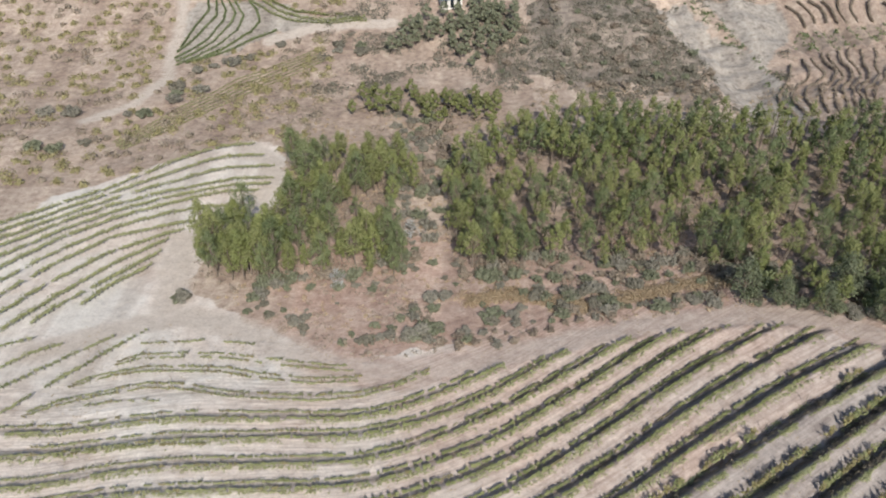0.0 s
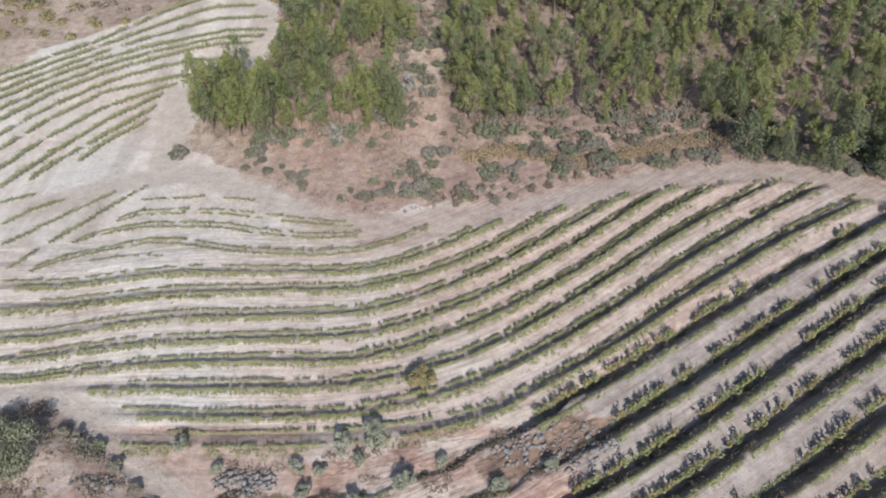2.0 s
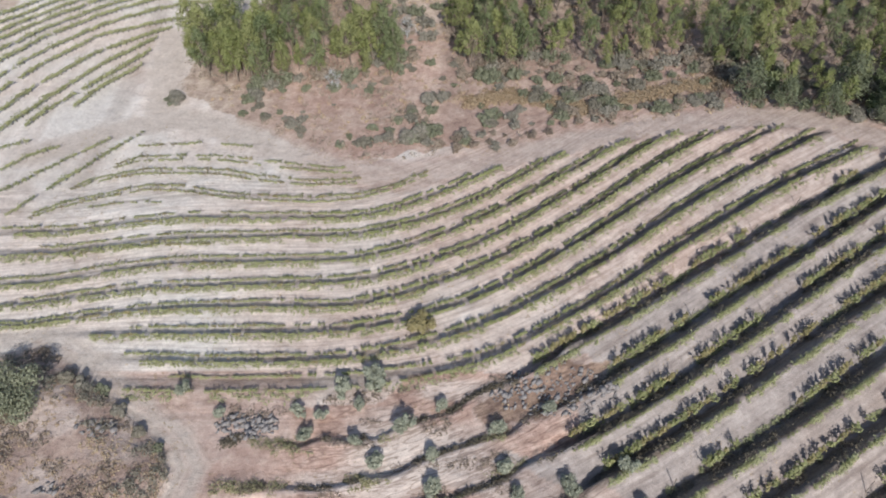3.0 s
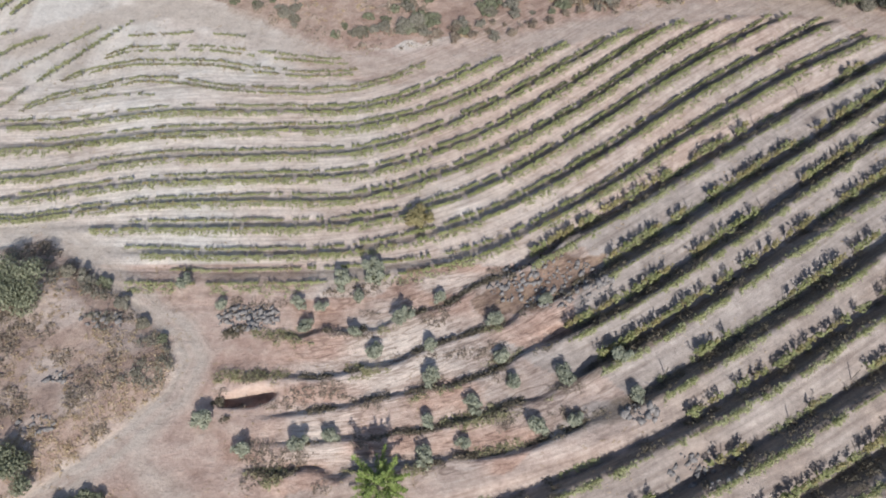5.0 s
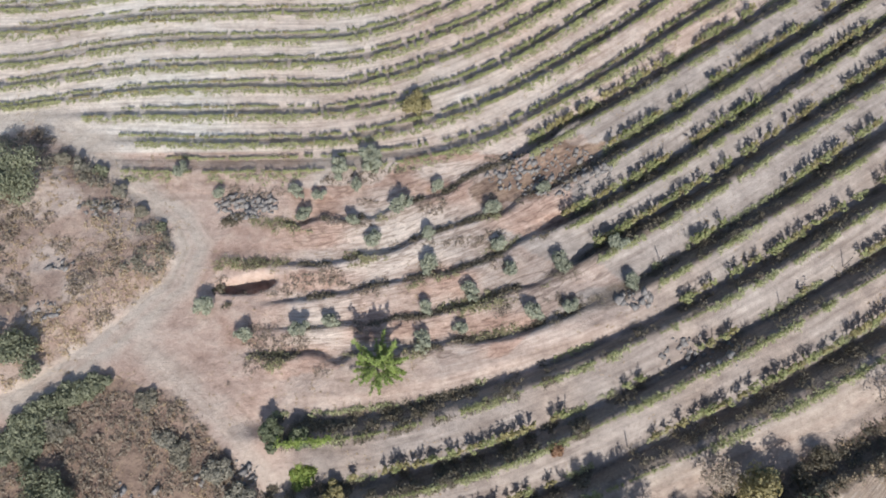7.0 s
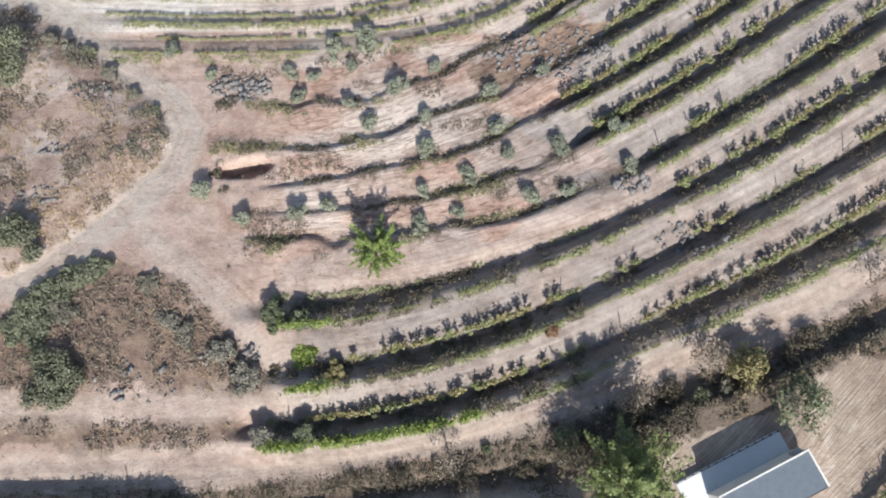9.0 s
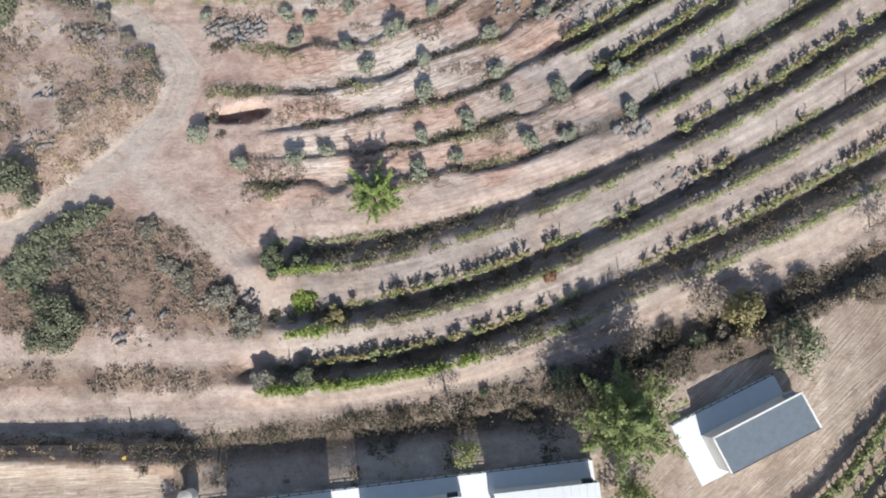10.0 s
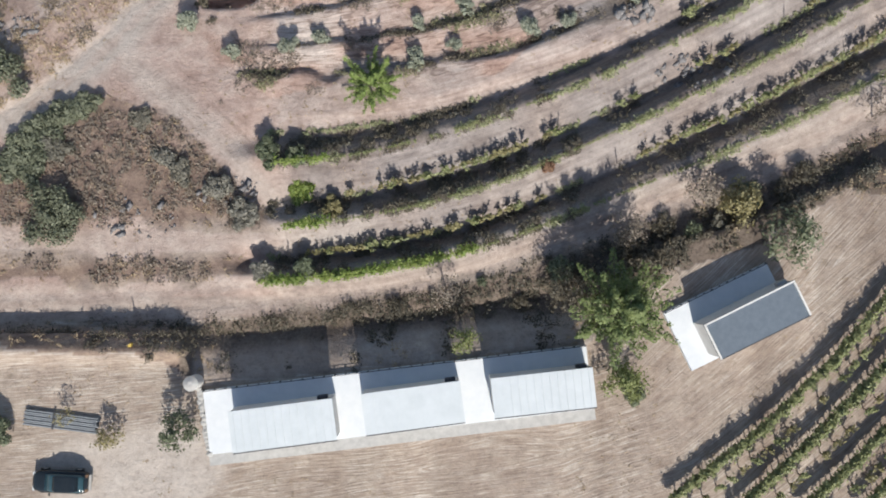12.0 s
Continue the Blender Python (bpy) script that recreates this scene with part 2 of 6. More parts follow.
def height(x, y):
    """The ground: smooth hill, terrace banks, plateau, small bumps."""
    x, y = np.broadcast_arrays(np.asarray(x, float), np.asarray(y, float))
    z = land(x, y)
    u = terrace(x, y)
    u = u + 0.22 * (vnoise(x, y, 2.4, 25) - 0.5) * (u > 7.6) * (u < 12.6) * ease(16, 8, x)
    k = np.round(u)
    f = k - u
    band = np.abs(x) + 0 * y < 78
    ok = (u > -1.5) & (u < 15.6) & band
    sharp = np.where(k >= 8, 0.175, 0.19) + 0.11 * (vnoise(x, y, 1.8, 2) - 0.5)
    sharp = np.where((k >= 8) & (k < 13) & (x < 14), 0.075 + 0.06 * (vnoise(x, y, 1.4, 2) - 0.5), sharp)
    step = np.clip(f / sharp, -1, 1)
    step = 0.5 * (1.5 * step - 0.5 * step ** 3)
    lo, hi = np.full(x.shape, 99.0), np.full(x.shape, 99.0)
    for key, (a, b) in SPANS.items():
        lo, hi = np.where(k == key, a, lo), np.where(k == key, b, hi)
    inrow = ease(-4, 0, x - lo) * ease(4, 0, x - hi)
    old = ease(-18, -12, x) * ease(22, 12, x) * ((k >= 8) & (k < 13)) * (0.35 + 0.75 * vnoise(x, y, 4, 22))
    drop = np.where(k >= 8, 2.2 - 0.6 * ease(8, 0, x) * (k == 13) + 0.3 * ease(10, 2, x) * (k == 15), 0.4 + 1.35 * ease(-5, 32, x)) * inrow
    drop = np.maximum(drop, 0.95 * old)
    keep_off = ease(1.5, 3.5, near(TRACK_TOP, x, y)) * (1 - inside(WILD, x, y))
    z = z + np.where(ok, drop * (f - step) * keep_off, 0)
    south = 0.5 * (1 + np.tanh((u - 16) * 11)) * np.where(u > 90, 1, 1)
    south = np.where(u > 15, np.where(u > 90, 1, south), 0)
    behind = ease(0.6, 4.6, y + 9.3 - 0.104 * (x + 18.1)) * ease(-21, -17, x) * ease(16, 11, x)
    z = z + PLATEAU * south - 2.1 * behind * south
    z = z + 0.10 * (vnoise(x, y, 2.5, 3) - 0.5) + 0.05 * (vnoise(x, y, 0.9, 4) - 0.5)
    knoll = inside(KNOLL + [(-60, 12), (-60, 42)], x, y)
    z = z + np.where(knoll, 0.9 * ease(0, 5, near(TRACK_A, x, y)) + 0.5 * (vnoise(x, y, 4, 5) - 0.4), 0)
    far = ease(80, 110, y)
    z = z + far * (1.2 * (vnoise(x, y, 17, 6) - 0.5) + 0.5 * (vnoise(x, y, 6, 7) - 0.5))
    heath = np.exp(-((x - 38) / 24) ** 2 - ((y - 190) / 20) ** 2)
    gully = np.exp(-(near(GULLY_LINE, x, y) / 7) ** 2)
    z = z + 5 * heath - 3 * gully + 2.5 * ease(0, 10, 10 - near([(75, 205), (82, 180), (84, 160)], x, y)) * (vnoise(x, y, 5, 8) - 0.3)
    z = z + np.where((x > 80) & (y > 150), 0.55 * np.sin((x + 0.1 * y + 12 * vnoise(x, y, 22, 9)) * 1.3) * ease(0, 6, x - 82), 0)
    z = z + np.where(gully > 0.05, gully * (1.6 * (vnoise(x, y, 5, 19) - 0.5) + 1.0 * (vnoise(x, y, 2.2, 20) - 0.5)), 0)
    # low berm added on the plateau edge to lengthen its shadow
    lip = y - np.interp(x, STEP_X, STEP_Y[-1])
    z = z + 0.9 * np.exp(-((lip + 1.3) / 0.75) ** 2) * ease(-16, -19, x) * (x > -70)
    # a small hollow with a steep lip beside the fork of the tracks, and the spoil in front of it
    hx, hy = (x + 16.9 + 0.6 * (vnoise(x, y, 1.3, 23) - 0.5)) / 2.7, (y - 23.1 - 0.16 * (x + 17) + 0.5 * (vnoise(x, y, 1.1, 24) - 0.5)) / 0.95
    z = z - 2.3 * ease(1.0, 0.6, np.sqrt(hx * hx + hy * hy)) + 0.3 * np.exp(-((x + 17.4) / 2.3) ** 2 - ((y - 25.0) / 1.3) ** 2)
    rut = near(ROAD, x, y)
    z = z - 0.07 * np.exp(-((rut - 0.75) / 0.25) ** 2)
    return z


def ground_at(x, y):
    return float(height(np.array([x]), np.array([y]))[0])


# ---- materials ----
def principled(name):
    m = bpy.data.materials.new(name)
    m.use_nodes = True
    return m, m.node_tree.nodes, m.node_tree.links, m.node_tree.nodes["Principled BSDF"]


def ramp_node(N, L, fac, stops):
    r = N.new("ShaderNodeValToRGB")
    e = r.color_ramp.elements
    while len(e) < len(stops):
        e.new(0.5)
    for q, (p, c) in zip(e, stops):
        q.position, q.color = p, (*c, 1)
    L.new(fac, r.inputs[0])
    return r.outputs[0]


def noise_node(N, L, scale, detail=4.0, vec=None, rough=0.55):
    n = N.new("ShaderNodeTexNoise")
    n.inputs["Scale"].default_value, n.inputs["Detail"].default_value, n.inputs["Roughness"].default_value = scale, detail, rough
    if vec is not None:
        L.new(vec, n.inputs["Vector"])
    return n.outputs["Fac"]


def mix_node(N, L, fac, a, b, mode="MIX"):
    m = N.new("ShaderNodeMix")
    m.data_type, m.blend_type = "RGBA", mode
    for s, v in ((m.inputs[0], fac), (m.inputs[6], a), (m.inputs[7], b)):
        if isinstance(v, (int, float)):
            s.default_value = v
        elif isinstance(v, tuple):
            s.default_value = (*v, 1)
        else:
            L.new(v, s)
    return m.outputs[2]


def bump(N, L, B, fac, strength, dist):
    b = N.new("ShaderNodeBump")
    b.inputs["Strength"].default_value, b.inputs["Distance"].default_value = strength, dist
    L.new(fac, b.inputs["Height"])
    L.new(b.outputs[0], B.inputs["Normal"])


def math_node(N, L, op, a, b):
    m = N.new("ShaderNodeMath")
    m.operation = op
    for s, v in zip(m.inputs, (a, b)):
        if isinstance(v, (int, float)):
            s.default_value = v
        else:
            L.new(v, s)
    return m.outputs[0]


def soil_material():
    m, N, L, B = principled("dry_soil")
    pos = N.new("ShaderNodeNewGeometry").outputs["Position"]
    attr = {}
    for k in ("wild", "dry", "red", "tilled", "path", "pale", "weed_shade", "stony", "heath", "furrow", "rowmark", "ledge_shade", "rut", "rutted", "worked"):
        a = N.new("ShaderNodeAttribute")
        a.attribute_name = k
        attr[k] = a.outputs["Fac"]
    big, mid, fine = noise_node(N, L, 0.07, 5, pos), noise_node(N, L, 0.7, 6, pos, 0.65), noise_node(N, L, 5.0, 5, pos, 0.7)
    soil = ramp_node(N, L, mid, [(0.3, (0.47, 0.395, 0.35)), (0.5, (0.585, 0.51, 0.46)), (0.72, (0.65, 0.585, 0.535))])
    grey = ramp_node(N, L, mid, [(0.3, (0.54, 0.50, 0.46)), (0.7, (0.67, 0.635, 0.595))])
    soil = mix_node(N, L, ramp_node(N, L, big, [(0.4, (0, 0, 0)), (0.6, (1, 1, 1))]), soil, grey)
    wild = ramp_node(N, L, mid, [(0.28, (0.26, 0.195, 0.155)), (0.48, (0.405, 0.32, 0.265)), (0.62, (0.48, 0.395, 0.325)), (0.8, (0.57, 0.485, 0.40))])
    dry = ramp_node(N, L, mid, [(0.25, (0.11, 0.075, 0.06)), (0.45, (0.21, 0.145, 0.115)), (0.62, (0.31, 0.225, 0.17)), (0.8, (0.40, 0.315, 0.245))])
    red = ramp_node(N, L, mid, [(0.3, (0.31, 0.2, 0.16)), (0.5, (0.445, 0.312, 0.258)), (0.75, (0.555, 0.43, 0.365))])
    pale = ramp_node(N, L, mid, [(0.3, (0.14, 0.118, 0.1)), (0.44, (0.29, 0.262, 0.235)), (0.64, (0.39, 0.36, 0.325))])
    path = ramp_node(N, L, mid, [(0.25, (0.41, 0.345, 0.298)), (0.7, (0.53, 0.465, 0.412))])
    # bank tone: dark weeds, deepened to carry the shade of the banks
    weed_shade = ramp_node(N, L, fine, [(0.35, (0.095, 0.075, 0.06)), (0.6, (0.19, 0.15, 0.118)), (0.75, (0.31, 0.255, 0.195))])
    def streak(key, across, detail, along=0.16):
        c = N.new("ShaderNodeCombineXYZ")
        sep = N.new("ShaderNodeSeparateXYZ")
        L.new(pos, sep.inputs[0])
        L.new(math_node(N, L, "MULTIPLY", attr[key], across), c.inputs[0])
        L.new(math_node(N, L, "MULTIPLY", sep.outputs[0], along), c.inputs[1])
        return noise_node(N, L, 1.0, detail, c.outputs[0], 0.6)

    furrow = streak("furrow", 9.5, 6, 0.42)
    rowmark = streak("rowmark", 17.0, 4)
    straw = ramp_node(N, L, furrow, [(0.32, (0.18, 0.132, 0.102)), (0.43, (0.30, 0.236, 0.187)), (0.55, (0.41, 0.343, 0.284)), (0.67, (0.60, 0.54, 0.48))])
    patch = ramp_node(N, L, noise_node(N, L, 0.32, 4, pos, 0.6), [(0.42, (0, 0, 0)), (0.62, (0.8, 0.8, 0.8))])
    straw = mix_node(N, L, patch, straw, mix_node(N, L, 0.45, straw, dry))
    straw = mix_node(N, L, ramp_node(N, L, big, [(0.4, (0.1, 0.1, 0.1)), (0.65, (0.4, 0.4, 0.4))]), straw, wild)
    stony = ramp_node(N, L, mid, [(0.3, (0.225, 0.194, 0.182)), (0.55, (0.30, 0.263, 0.248)), (0.75, (0.385, 0.34, 0.32))])
    heath = ramp_node(N, L, mid, [(0.3, (0.12, 0.105, 0.09)), (0.6, (0.24, 0.205, 0.175))])
    c = soil
    for k, col in (("stony", stony), ("wild", wild), ("heath", heath), ("dry", dry), ("red", red), ("tilled", straw), ("pale", pale), ("weed_shade", weed_shade), ("path", path)):
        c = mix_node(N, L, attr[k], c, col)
    grit = noise_node(N, L, 2.4, 7, pos, 0.8)
    speck = ramp_node(N, L, grit, [(0.3, (0.62, 0.58, 0.55)), (0.43, (0.94, 0.93, 0.92)), (0.6, (1.08, 1.07, 1.05)), (0.75, (1.2, 1.18, 1.15))])
    c = mix_node(N, L, 1.0, c, speck, "MULTIPLY")
    marks = ramp_node(N, L, rowmark, [(0.3, (0.66, 0.62, 0.6)), (0.43, (0.88, 0.86, 0.85)), (0.52, (1, 1, 1)), (0.64, (1.16, 1.15, 1.14))])
    worn = math_node(N, L, "SUBTRACT", 1.0, attr["path"])
    c = mix_node(N, L, math_node(N, L, "MULTIPLY", worn, attr["worked"]), c, marks, "MULTIPLY")
    ruts = ramp_node(N, L, streak("rut", 2.6, 5), [(0.3, (0.84, 0.82, 0.8)), (0.44, (0.96, 0.955, 0.95)), (0.56, (1.03, 1.03, 1.03)), (0.7, (1.1, 1.1, 1.1))])
    c = mix_node(N, L, attr["rutted"], c, mix_node(N, L, 1.0, c, ruts, "MULTIPLY"))
    # thin dark lines put the shade of small ledges into the soil colour
    ledge_shade = ramp_node(N, L, streak("rowmark", 5.0, 3), [(0.40, (1, 1, 1)), (0.43, (0.6, 0.56, 0.54)), (0.445, (0.6, 0.56, 0.54)), (0.47, (1.06, 1.06, 1.05)), (0.54, (1, 1, 1)), (0.565, (0.66, 0.62, 0.6)), (0.59, (1.05, 1.05, 1.05))])
    c = mix_node(N, L, attr["ledge_shade"], c, mix_node(N, L, 1.0, c, ledge_shade, "MULTIPLY"))
    tuft = noise_node(N, L, 1.6, 6, pos, 0.75)
    rough_ground = math_node(N, L, "MAXIMUM", attr["wild"], attr["dry"])
    dark = ramp_node(N, L, tuft, [(0.3, (0.5, 0.47, 0.44)), (0.44, (1, 1, 1))])
    c = mix_node(N, L, rough_ground, c, mix_node(N, L, 1.0, c, dark, "MULTIPLY"))
    L.new(c, B.inputs["Base Color"])
    B.inputs["Roughness"].default_value = 0.95
    bump(N, L, B, math_node(N, L, "ADD", fine, math_node(N, L, "MULTIPLY", mid, 2.0)), 0.7, 0.12)
    return m


def leaf_material(name, dark, mid, light):
    m, N, L, B = principled(name)
    g = N.new("ShaderNodeNewGeometry")
    o = N.new("ShaderNodeObjectInfo")
    v = math_node(N, L, "ADD", math_node(N, L, "MULTIPLY", g.outputs["Random Per Island"], 0.5), math_node(N, L, "ADD", math_node(N, L, "MULTIPLY", o.outputs["Random"], 0.3), 0.07))
    c = ramp_node(N, L, v, [(0.05, dark), (0.4, mid), (0.8, light)])
    L.new(c, B.inputs["Base Color"])
    B.inputs["Roughness"].default_value = 0.6
    t = N.new("ShaderNodeBsdfTranslucent")
    L.new(c, t.inputs["Color"])
    s = N.new("ShaderNodeMixShader")
    s.inputs[0].default_value = 0.22
    L.new(B.outputs[0], s.inputs[1])
    L.new(t.outputs[0], s.inputs[2])
    L.new(s.outputs[0], N["Material Output"].inputs["Surface"])
    return m


def plain(name, a, b, rough=0.7, scale=3.0, metal=0.0, relief=0.2):
    m, N, L, B = principled(name)
    pos = N.new("ShaderNodeNewGeometry").outputs["Position"]
    n = noise_node(N, L, scale, 6, pos, 0.65)
    L.new(ramp_node(N, L, n, [(0.3, a), (0.7, b)]), B.inputs["Base Color"])
    B.inputs["Roughness"].default_value, B.inputs["Metallic"].default_value = rough, metal
    bump(N, L, B, noise_node(N, L, scale * 9, 4, pos), relief, 0.02)
    return m


SOIL = soil_material()
VINE_LEAF = leaf_material("vine_leaf", (0.11, 0.127, 0.045), (0.22, 0.236, 0.098), (0.345, 0.35, 0.165))
VINE_DULL = leaf_material("vine_leaf_dull", (0.12, 0.11, 0.05), (0.24, 0.21, 0.09), (0.38, 0.33, 0.16))
GRASS_LEAF = leaf_material("edge_grass", (0.19, 0.2, 0.1), (0.29, 0.3, 0.155), (0.40, 0.40, 0.23))
EUC_LEAF = leaf_material("forest_leaf", (0.115, 0.14, 0.048), (0.2, 0.225, 0.078), (0.3, 0.315, 0.125))
DARK_LEAF = leaf_material("dark_leaf", (0.07, 0.085, 0.05), (0.13, 0.15, 0.085), (0.21, 0.225, 0.135))
OLIVE_LEAF = leaf_material("olive_leaf", (0.17, 0.18, 0.135), (0.265, 0.28, 0.21), (0.37, 0.38, 0.29))
GREY_LEAF = leaf_material("grey_scrub", (0.12, 0.11, 0.09), (0.22, 0.205, 0.165), (0.33, 0.305, 0.25))
BRIGHT_LEAF = leaf_material("bright_leaf", (0.09, 0.14, 0.025), (0.18, 0.25, 0.05), (0.32, 0.36, 0.10))
YELLOW_LEAF = leaf_material("yellow_leaf", (0.15, 0.13, 0.06), (0.25, 0.215, 0.1), (0.35, 0.3, 0.15))
STRAW = leaf_material("straw", (0.24, 0.17, 0.10), (0.40, 0.30, 0.19), (0.55, 0.45, 0.31))
DULL_LEAF = leaf_material("dull_scrub_leaf", (0.235, 0.205, 0.1), (0.3, 0.265, 0.13), (0.37, 0.33, 0.175))
BROWN_LEAF = leaf_material("brown_scrub", (0.15, 0.115, 0.09), (0.25, 0.2, 0.155), (0.37, 0.31, 0.24))
WEED_LEAF = leaf_material("bank_weed", (0.065, 0.056, 0.04), (0.115, 0.1, 0.07), (0.21, 0.17, 0.118))
WARM_LEAF = leaf_material("warm_forest_leaf", (0.125, 0.14, 0.05), (0.205, 0.22, 0.082), (0.3, 0.31, 0.13))
COOL_LEAF = leaf_material("cool_forest_leaf", (0.085, 0.115, 0.05), (0.15, 0.18, 0.08), (0.235, 0.26, 0.125))
HEATH_LEAF = leaf_material("heath_leaf", (0.12, 0.11, 0.085), (0.185, 0.17, 0.13), (0.26, 0.235, 0.185))
GREEN_LEAF = leaf_material("green_leaf", (0.07, 0.1, 0.032), (0.13, 0.17, 0.056), (0.23, 0.27, 0.1))
FIG_LEAF = leaf_material("fig_leaf", (0.11, 0.165, 0.04), (0.21, 0.28, 0.075), (0.33, 0.39, 0.125))
RED_LEAF = leaf_material("red_leaf", (0.16, 0.08, 0.05), (0.24, 0.13, 0.08), (0.32, 0.21, 0.12))
PALE_SCRUB = leaf_material("pale_scrub", (0.26, 0.26, 0.24), (0.38, 0.38, 0.36), (0.5, 0.5, 0.48))
SAGE_LEAF = leaf_material("sage_leaf", (0.10, 0.108, 0.07), (0.18, 0.19, 0.122), (0.27, 0.28, 0.185))
PALE_VINE = leaf_material("pale_vine_leaf", (0.19, 0.205, 0.09), (0.29, 0.30, 0.14), (0.40, 0.40, 0.21))
WEED_GREEN = leaf_material("weed_green", (0.19, 0.185, 0.095), (0.25, 0.235, 0.125), (0.32, 0.295, 0.17))
BARK = plain("bark", (0.12, 0.09, 0.07), (0.26, 0.21, 0.17), 0.9, 6)
POST_WOOD = plain("post_wood", (0.16, 0.13, 0.11), (0.30, 0.26, 0.22), 0.9, 8)
STONE = plain("stone", (0.13, 0.12, 0.12), (0.30, 0.28, 0.27), 0.9, 4)
WHITE = plain("white_render", (0.62, 0.59, 0.55), (0.72, 0.695, 0.66), 0.75, 1.2)
DECK_WHITE = plain("white_deck_paint", (0.62, 0.635, 0.65), (0.70, 0.705, 0.71), 0.7, 1.2)
ROOF_WHITE = plain("white_roof_sheet", (0.54, 0.565, 0.57), (0.62, 0.64, 0.645), 0.45, 0.8)
ROOF_GREY = plain("grey_roof_felt", (0.105, 0.128, 0.155), (0.14, 0.165, 0.195), 0.7, 2.0)
DARK_METAL = plain("dark_metal", (0.03, 0.03, 0.035), (0.07, 0.07, 0.075), 0.5, 5)
BEAM_GREY = plain("galvanised_beam", (0.17, 0.18, 0.19), (0.27, 0.28, 0.29), 0.6, 3)
CAR_GLASS = plain("tinted_car_glass", (0.03, 0.07, 0.085), (0.045, 0.09, 0.105), 0.15, 2, 0.0, 0.0)
CONCRETE = plain("concrete", (0.36, 0.34, 0.32), (0.50, 0.48, 0.45), 0.9, 2)
CAR_PAINT = plain("car_paint", (0.012, 0.016, 0.02), (0.02, 0.026, 0.03), 0.25, 2, 0.0, 0.0)
RUBBER = plain("rubber", (0.015, 0.015, 0.015), (0.03, 0.03, 0.03), 0.9, 8)
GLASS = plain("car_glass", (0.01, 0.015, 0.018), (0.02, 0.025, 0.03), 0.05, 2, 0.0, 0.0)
YELLOW = plain("yellow_plastic", (0.55, 0.38, 0.08), (0.62, 0.45, 0.12), 0.5, 4)
BLUE_ROOF = plain("blue_roof", (0.10, 0.14, 0.22), (0.15, 0.20, 0.30), 0.5, 2)


# ---- helpers for meshes ----
def mesh(name, verts, quads, *mats):
    me = bpy.data.meshes.new(name)
    verts, quads = np.asarray(verts, np.float32), np.asarray(quads, np.int32)
    me.vertices.add(len(verts))
    me.vertices.foreach_set("co", verts.ravel())
    me.loops.add(quads.size)
    me.loops.foreach_set("vertex_index", quads.ravel())
    me.polygons.add(len(quads))
    me.polygons.foreach_set("loop_start", np.arange(0, quads.size, quads.shape[1], dtype=np.int32))
    for m in mats:
        me.materials.append(m)
    me.update(calc_edges=True)
    me.validate()
    return me


def leaves(rng, centres, size, flat=0.35, long=1.5, out=None):
    """One small bent-free leaf or tuft per centre: verts and quads."""
    n = len(centres)
    d = rng.normal(size=(n, 3))
    d[:, 2] *= flat
    d /= np.linalg.norm(d, axis=1)[:, None]
    e = rng.normal(size=(n, 3))
    e[:, 2] *= 0.55
    e -= (e * d).sum(1)[:, None] * d
    e /= np.linalg.norm(e, axis=1)[:, None]
    if out is not None:
        nrm = out / np.maximum(np.linalg.norm(out, axis=1), 1e-6)[:, None] + 0.42 * rng.normal(size=(n, 3))
        nrm /= np.linalg.norm(nrm, axis=1)[:, None]
        d = np.cross(nrm, rng.normal(size=(n, 3)))
        d /= np.linalg.norm(d, axis=1)[:, None]
        e = np.cross(nrm, d)
    s = (np.asarray(size) * (0.7 + 0.6 * rng.rand(n)))[:, None]
    a, b = d * s * 0.5 * long, e * s * 0.5
    V = np.stack([centres - a, centres + b * 0.8, centres + a, centres - b * 0.8], 1).reshape(-1, 3)
    return V, np.arange(4 * n).reshape(n, 4)


def tube(points, radii, sides=6):
    """A tapered limb along points: verts and quads."""
    P = np.asarray(points, float)
    V, Q = [], []
    for i, (p, r) in enumerate(zip(P, radii)):
        t = P[min(i + 1, len(P) - 1)] - P[max(i - 1, 0)]
        t /= np.linalg.norm(t)
        a = np.cross(t, (0.3, 0.9, 0.2))
        a /= np.linalg.norm(a)
        b = np.cross(t, a)
        for s in range(sides):
            q = 2 * math.pi * s / sides
            V.append(p + r * (math.cos(q) * a + math.sin(q) * b))
        if i:
            o = (i - 1) * sides
            Q += [(o + s, o + (s + 1) % sides, o + sides + (s + 1) % sides, o + sides + s) for s in range(sides)]
    return np.array(V), np.array(Q)


def merge(parts):
    V, Q, o = [], [], 0
    for v, q in parts:
        V.append(v)
        Q.append(np.asarray(q) + o)
        o += len(v)
    return np.concatenate(V), np.concatenate(Q)


def part(name, data, parent, label=""):
    ob = new(name, data)
    ob.parent = parent
    if label:
        ob["label"] = label
    return ob


def box(bm, lo, hi, bevel=0.0):
    r = bmesh.ops.create_cube(bm, size=1)["verts"]
    for v in r:
        v.co = Vector([(l + u) / 2 + c * (u - l) for l, u, c in zip(lo, hi, v.co)])
    if bevel:
        bmesh.ops.bevel(bm, geom=list({e for v in r for e in v.link_edges}), offset=bevel, segments=2, affect="EDGES")


def solid(name, bm, *mats):
    me = bpy.data.meshes.new(name)
    bm.to_mesh(me)
    bm.free()
    for m in mats:
        me.materials.append(m)
    return me


# ---- the ground: one sheet out to the horizon ----
def spread(lo, hi, step, far_lo, far_hi, grow):
    mid = list(np.arange(lo, hi, step))
    up, s = [hi], step
    while up[-1] < far_hi:
        s *= grow
        up.append(up[-1] + s)
    dn, s = [], step
    x = lo
    while x > far_lo:
        s *= grow
        x -= s
        dn.append(x)
    return np.array(dn[::-1] + mid + up)


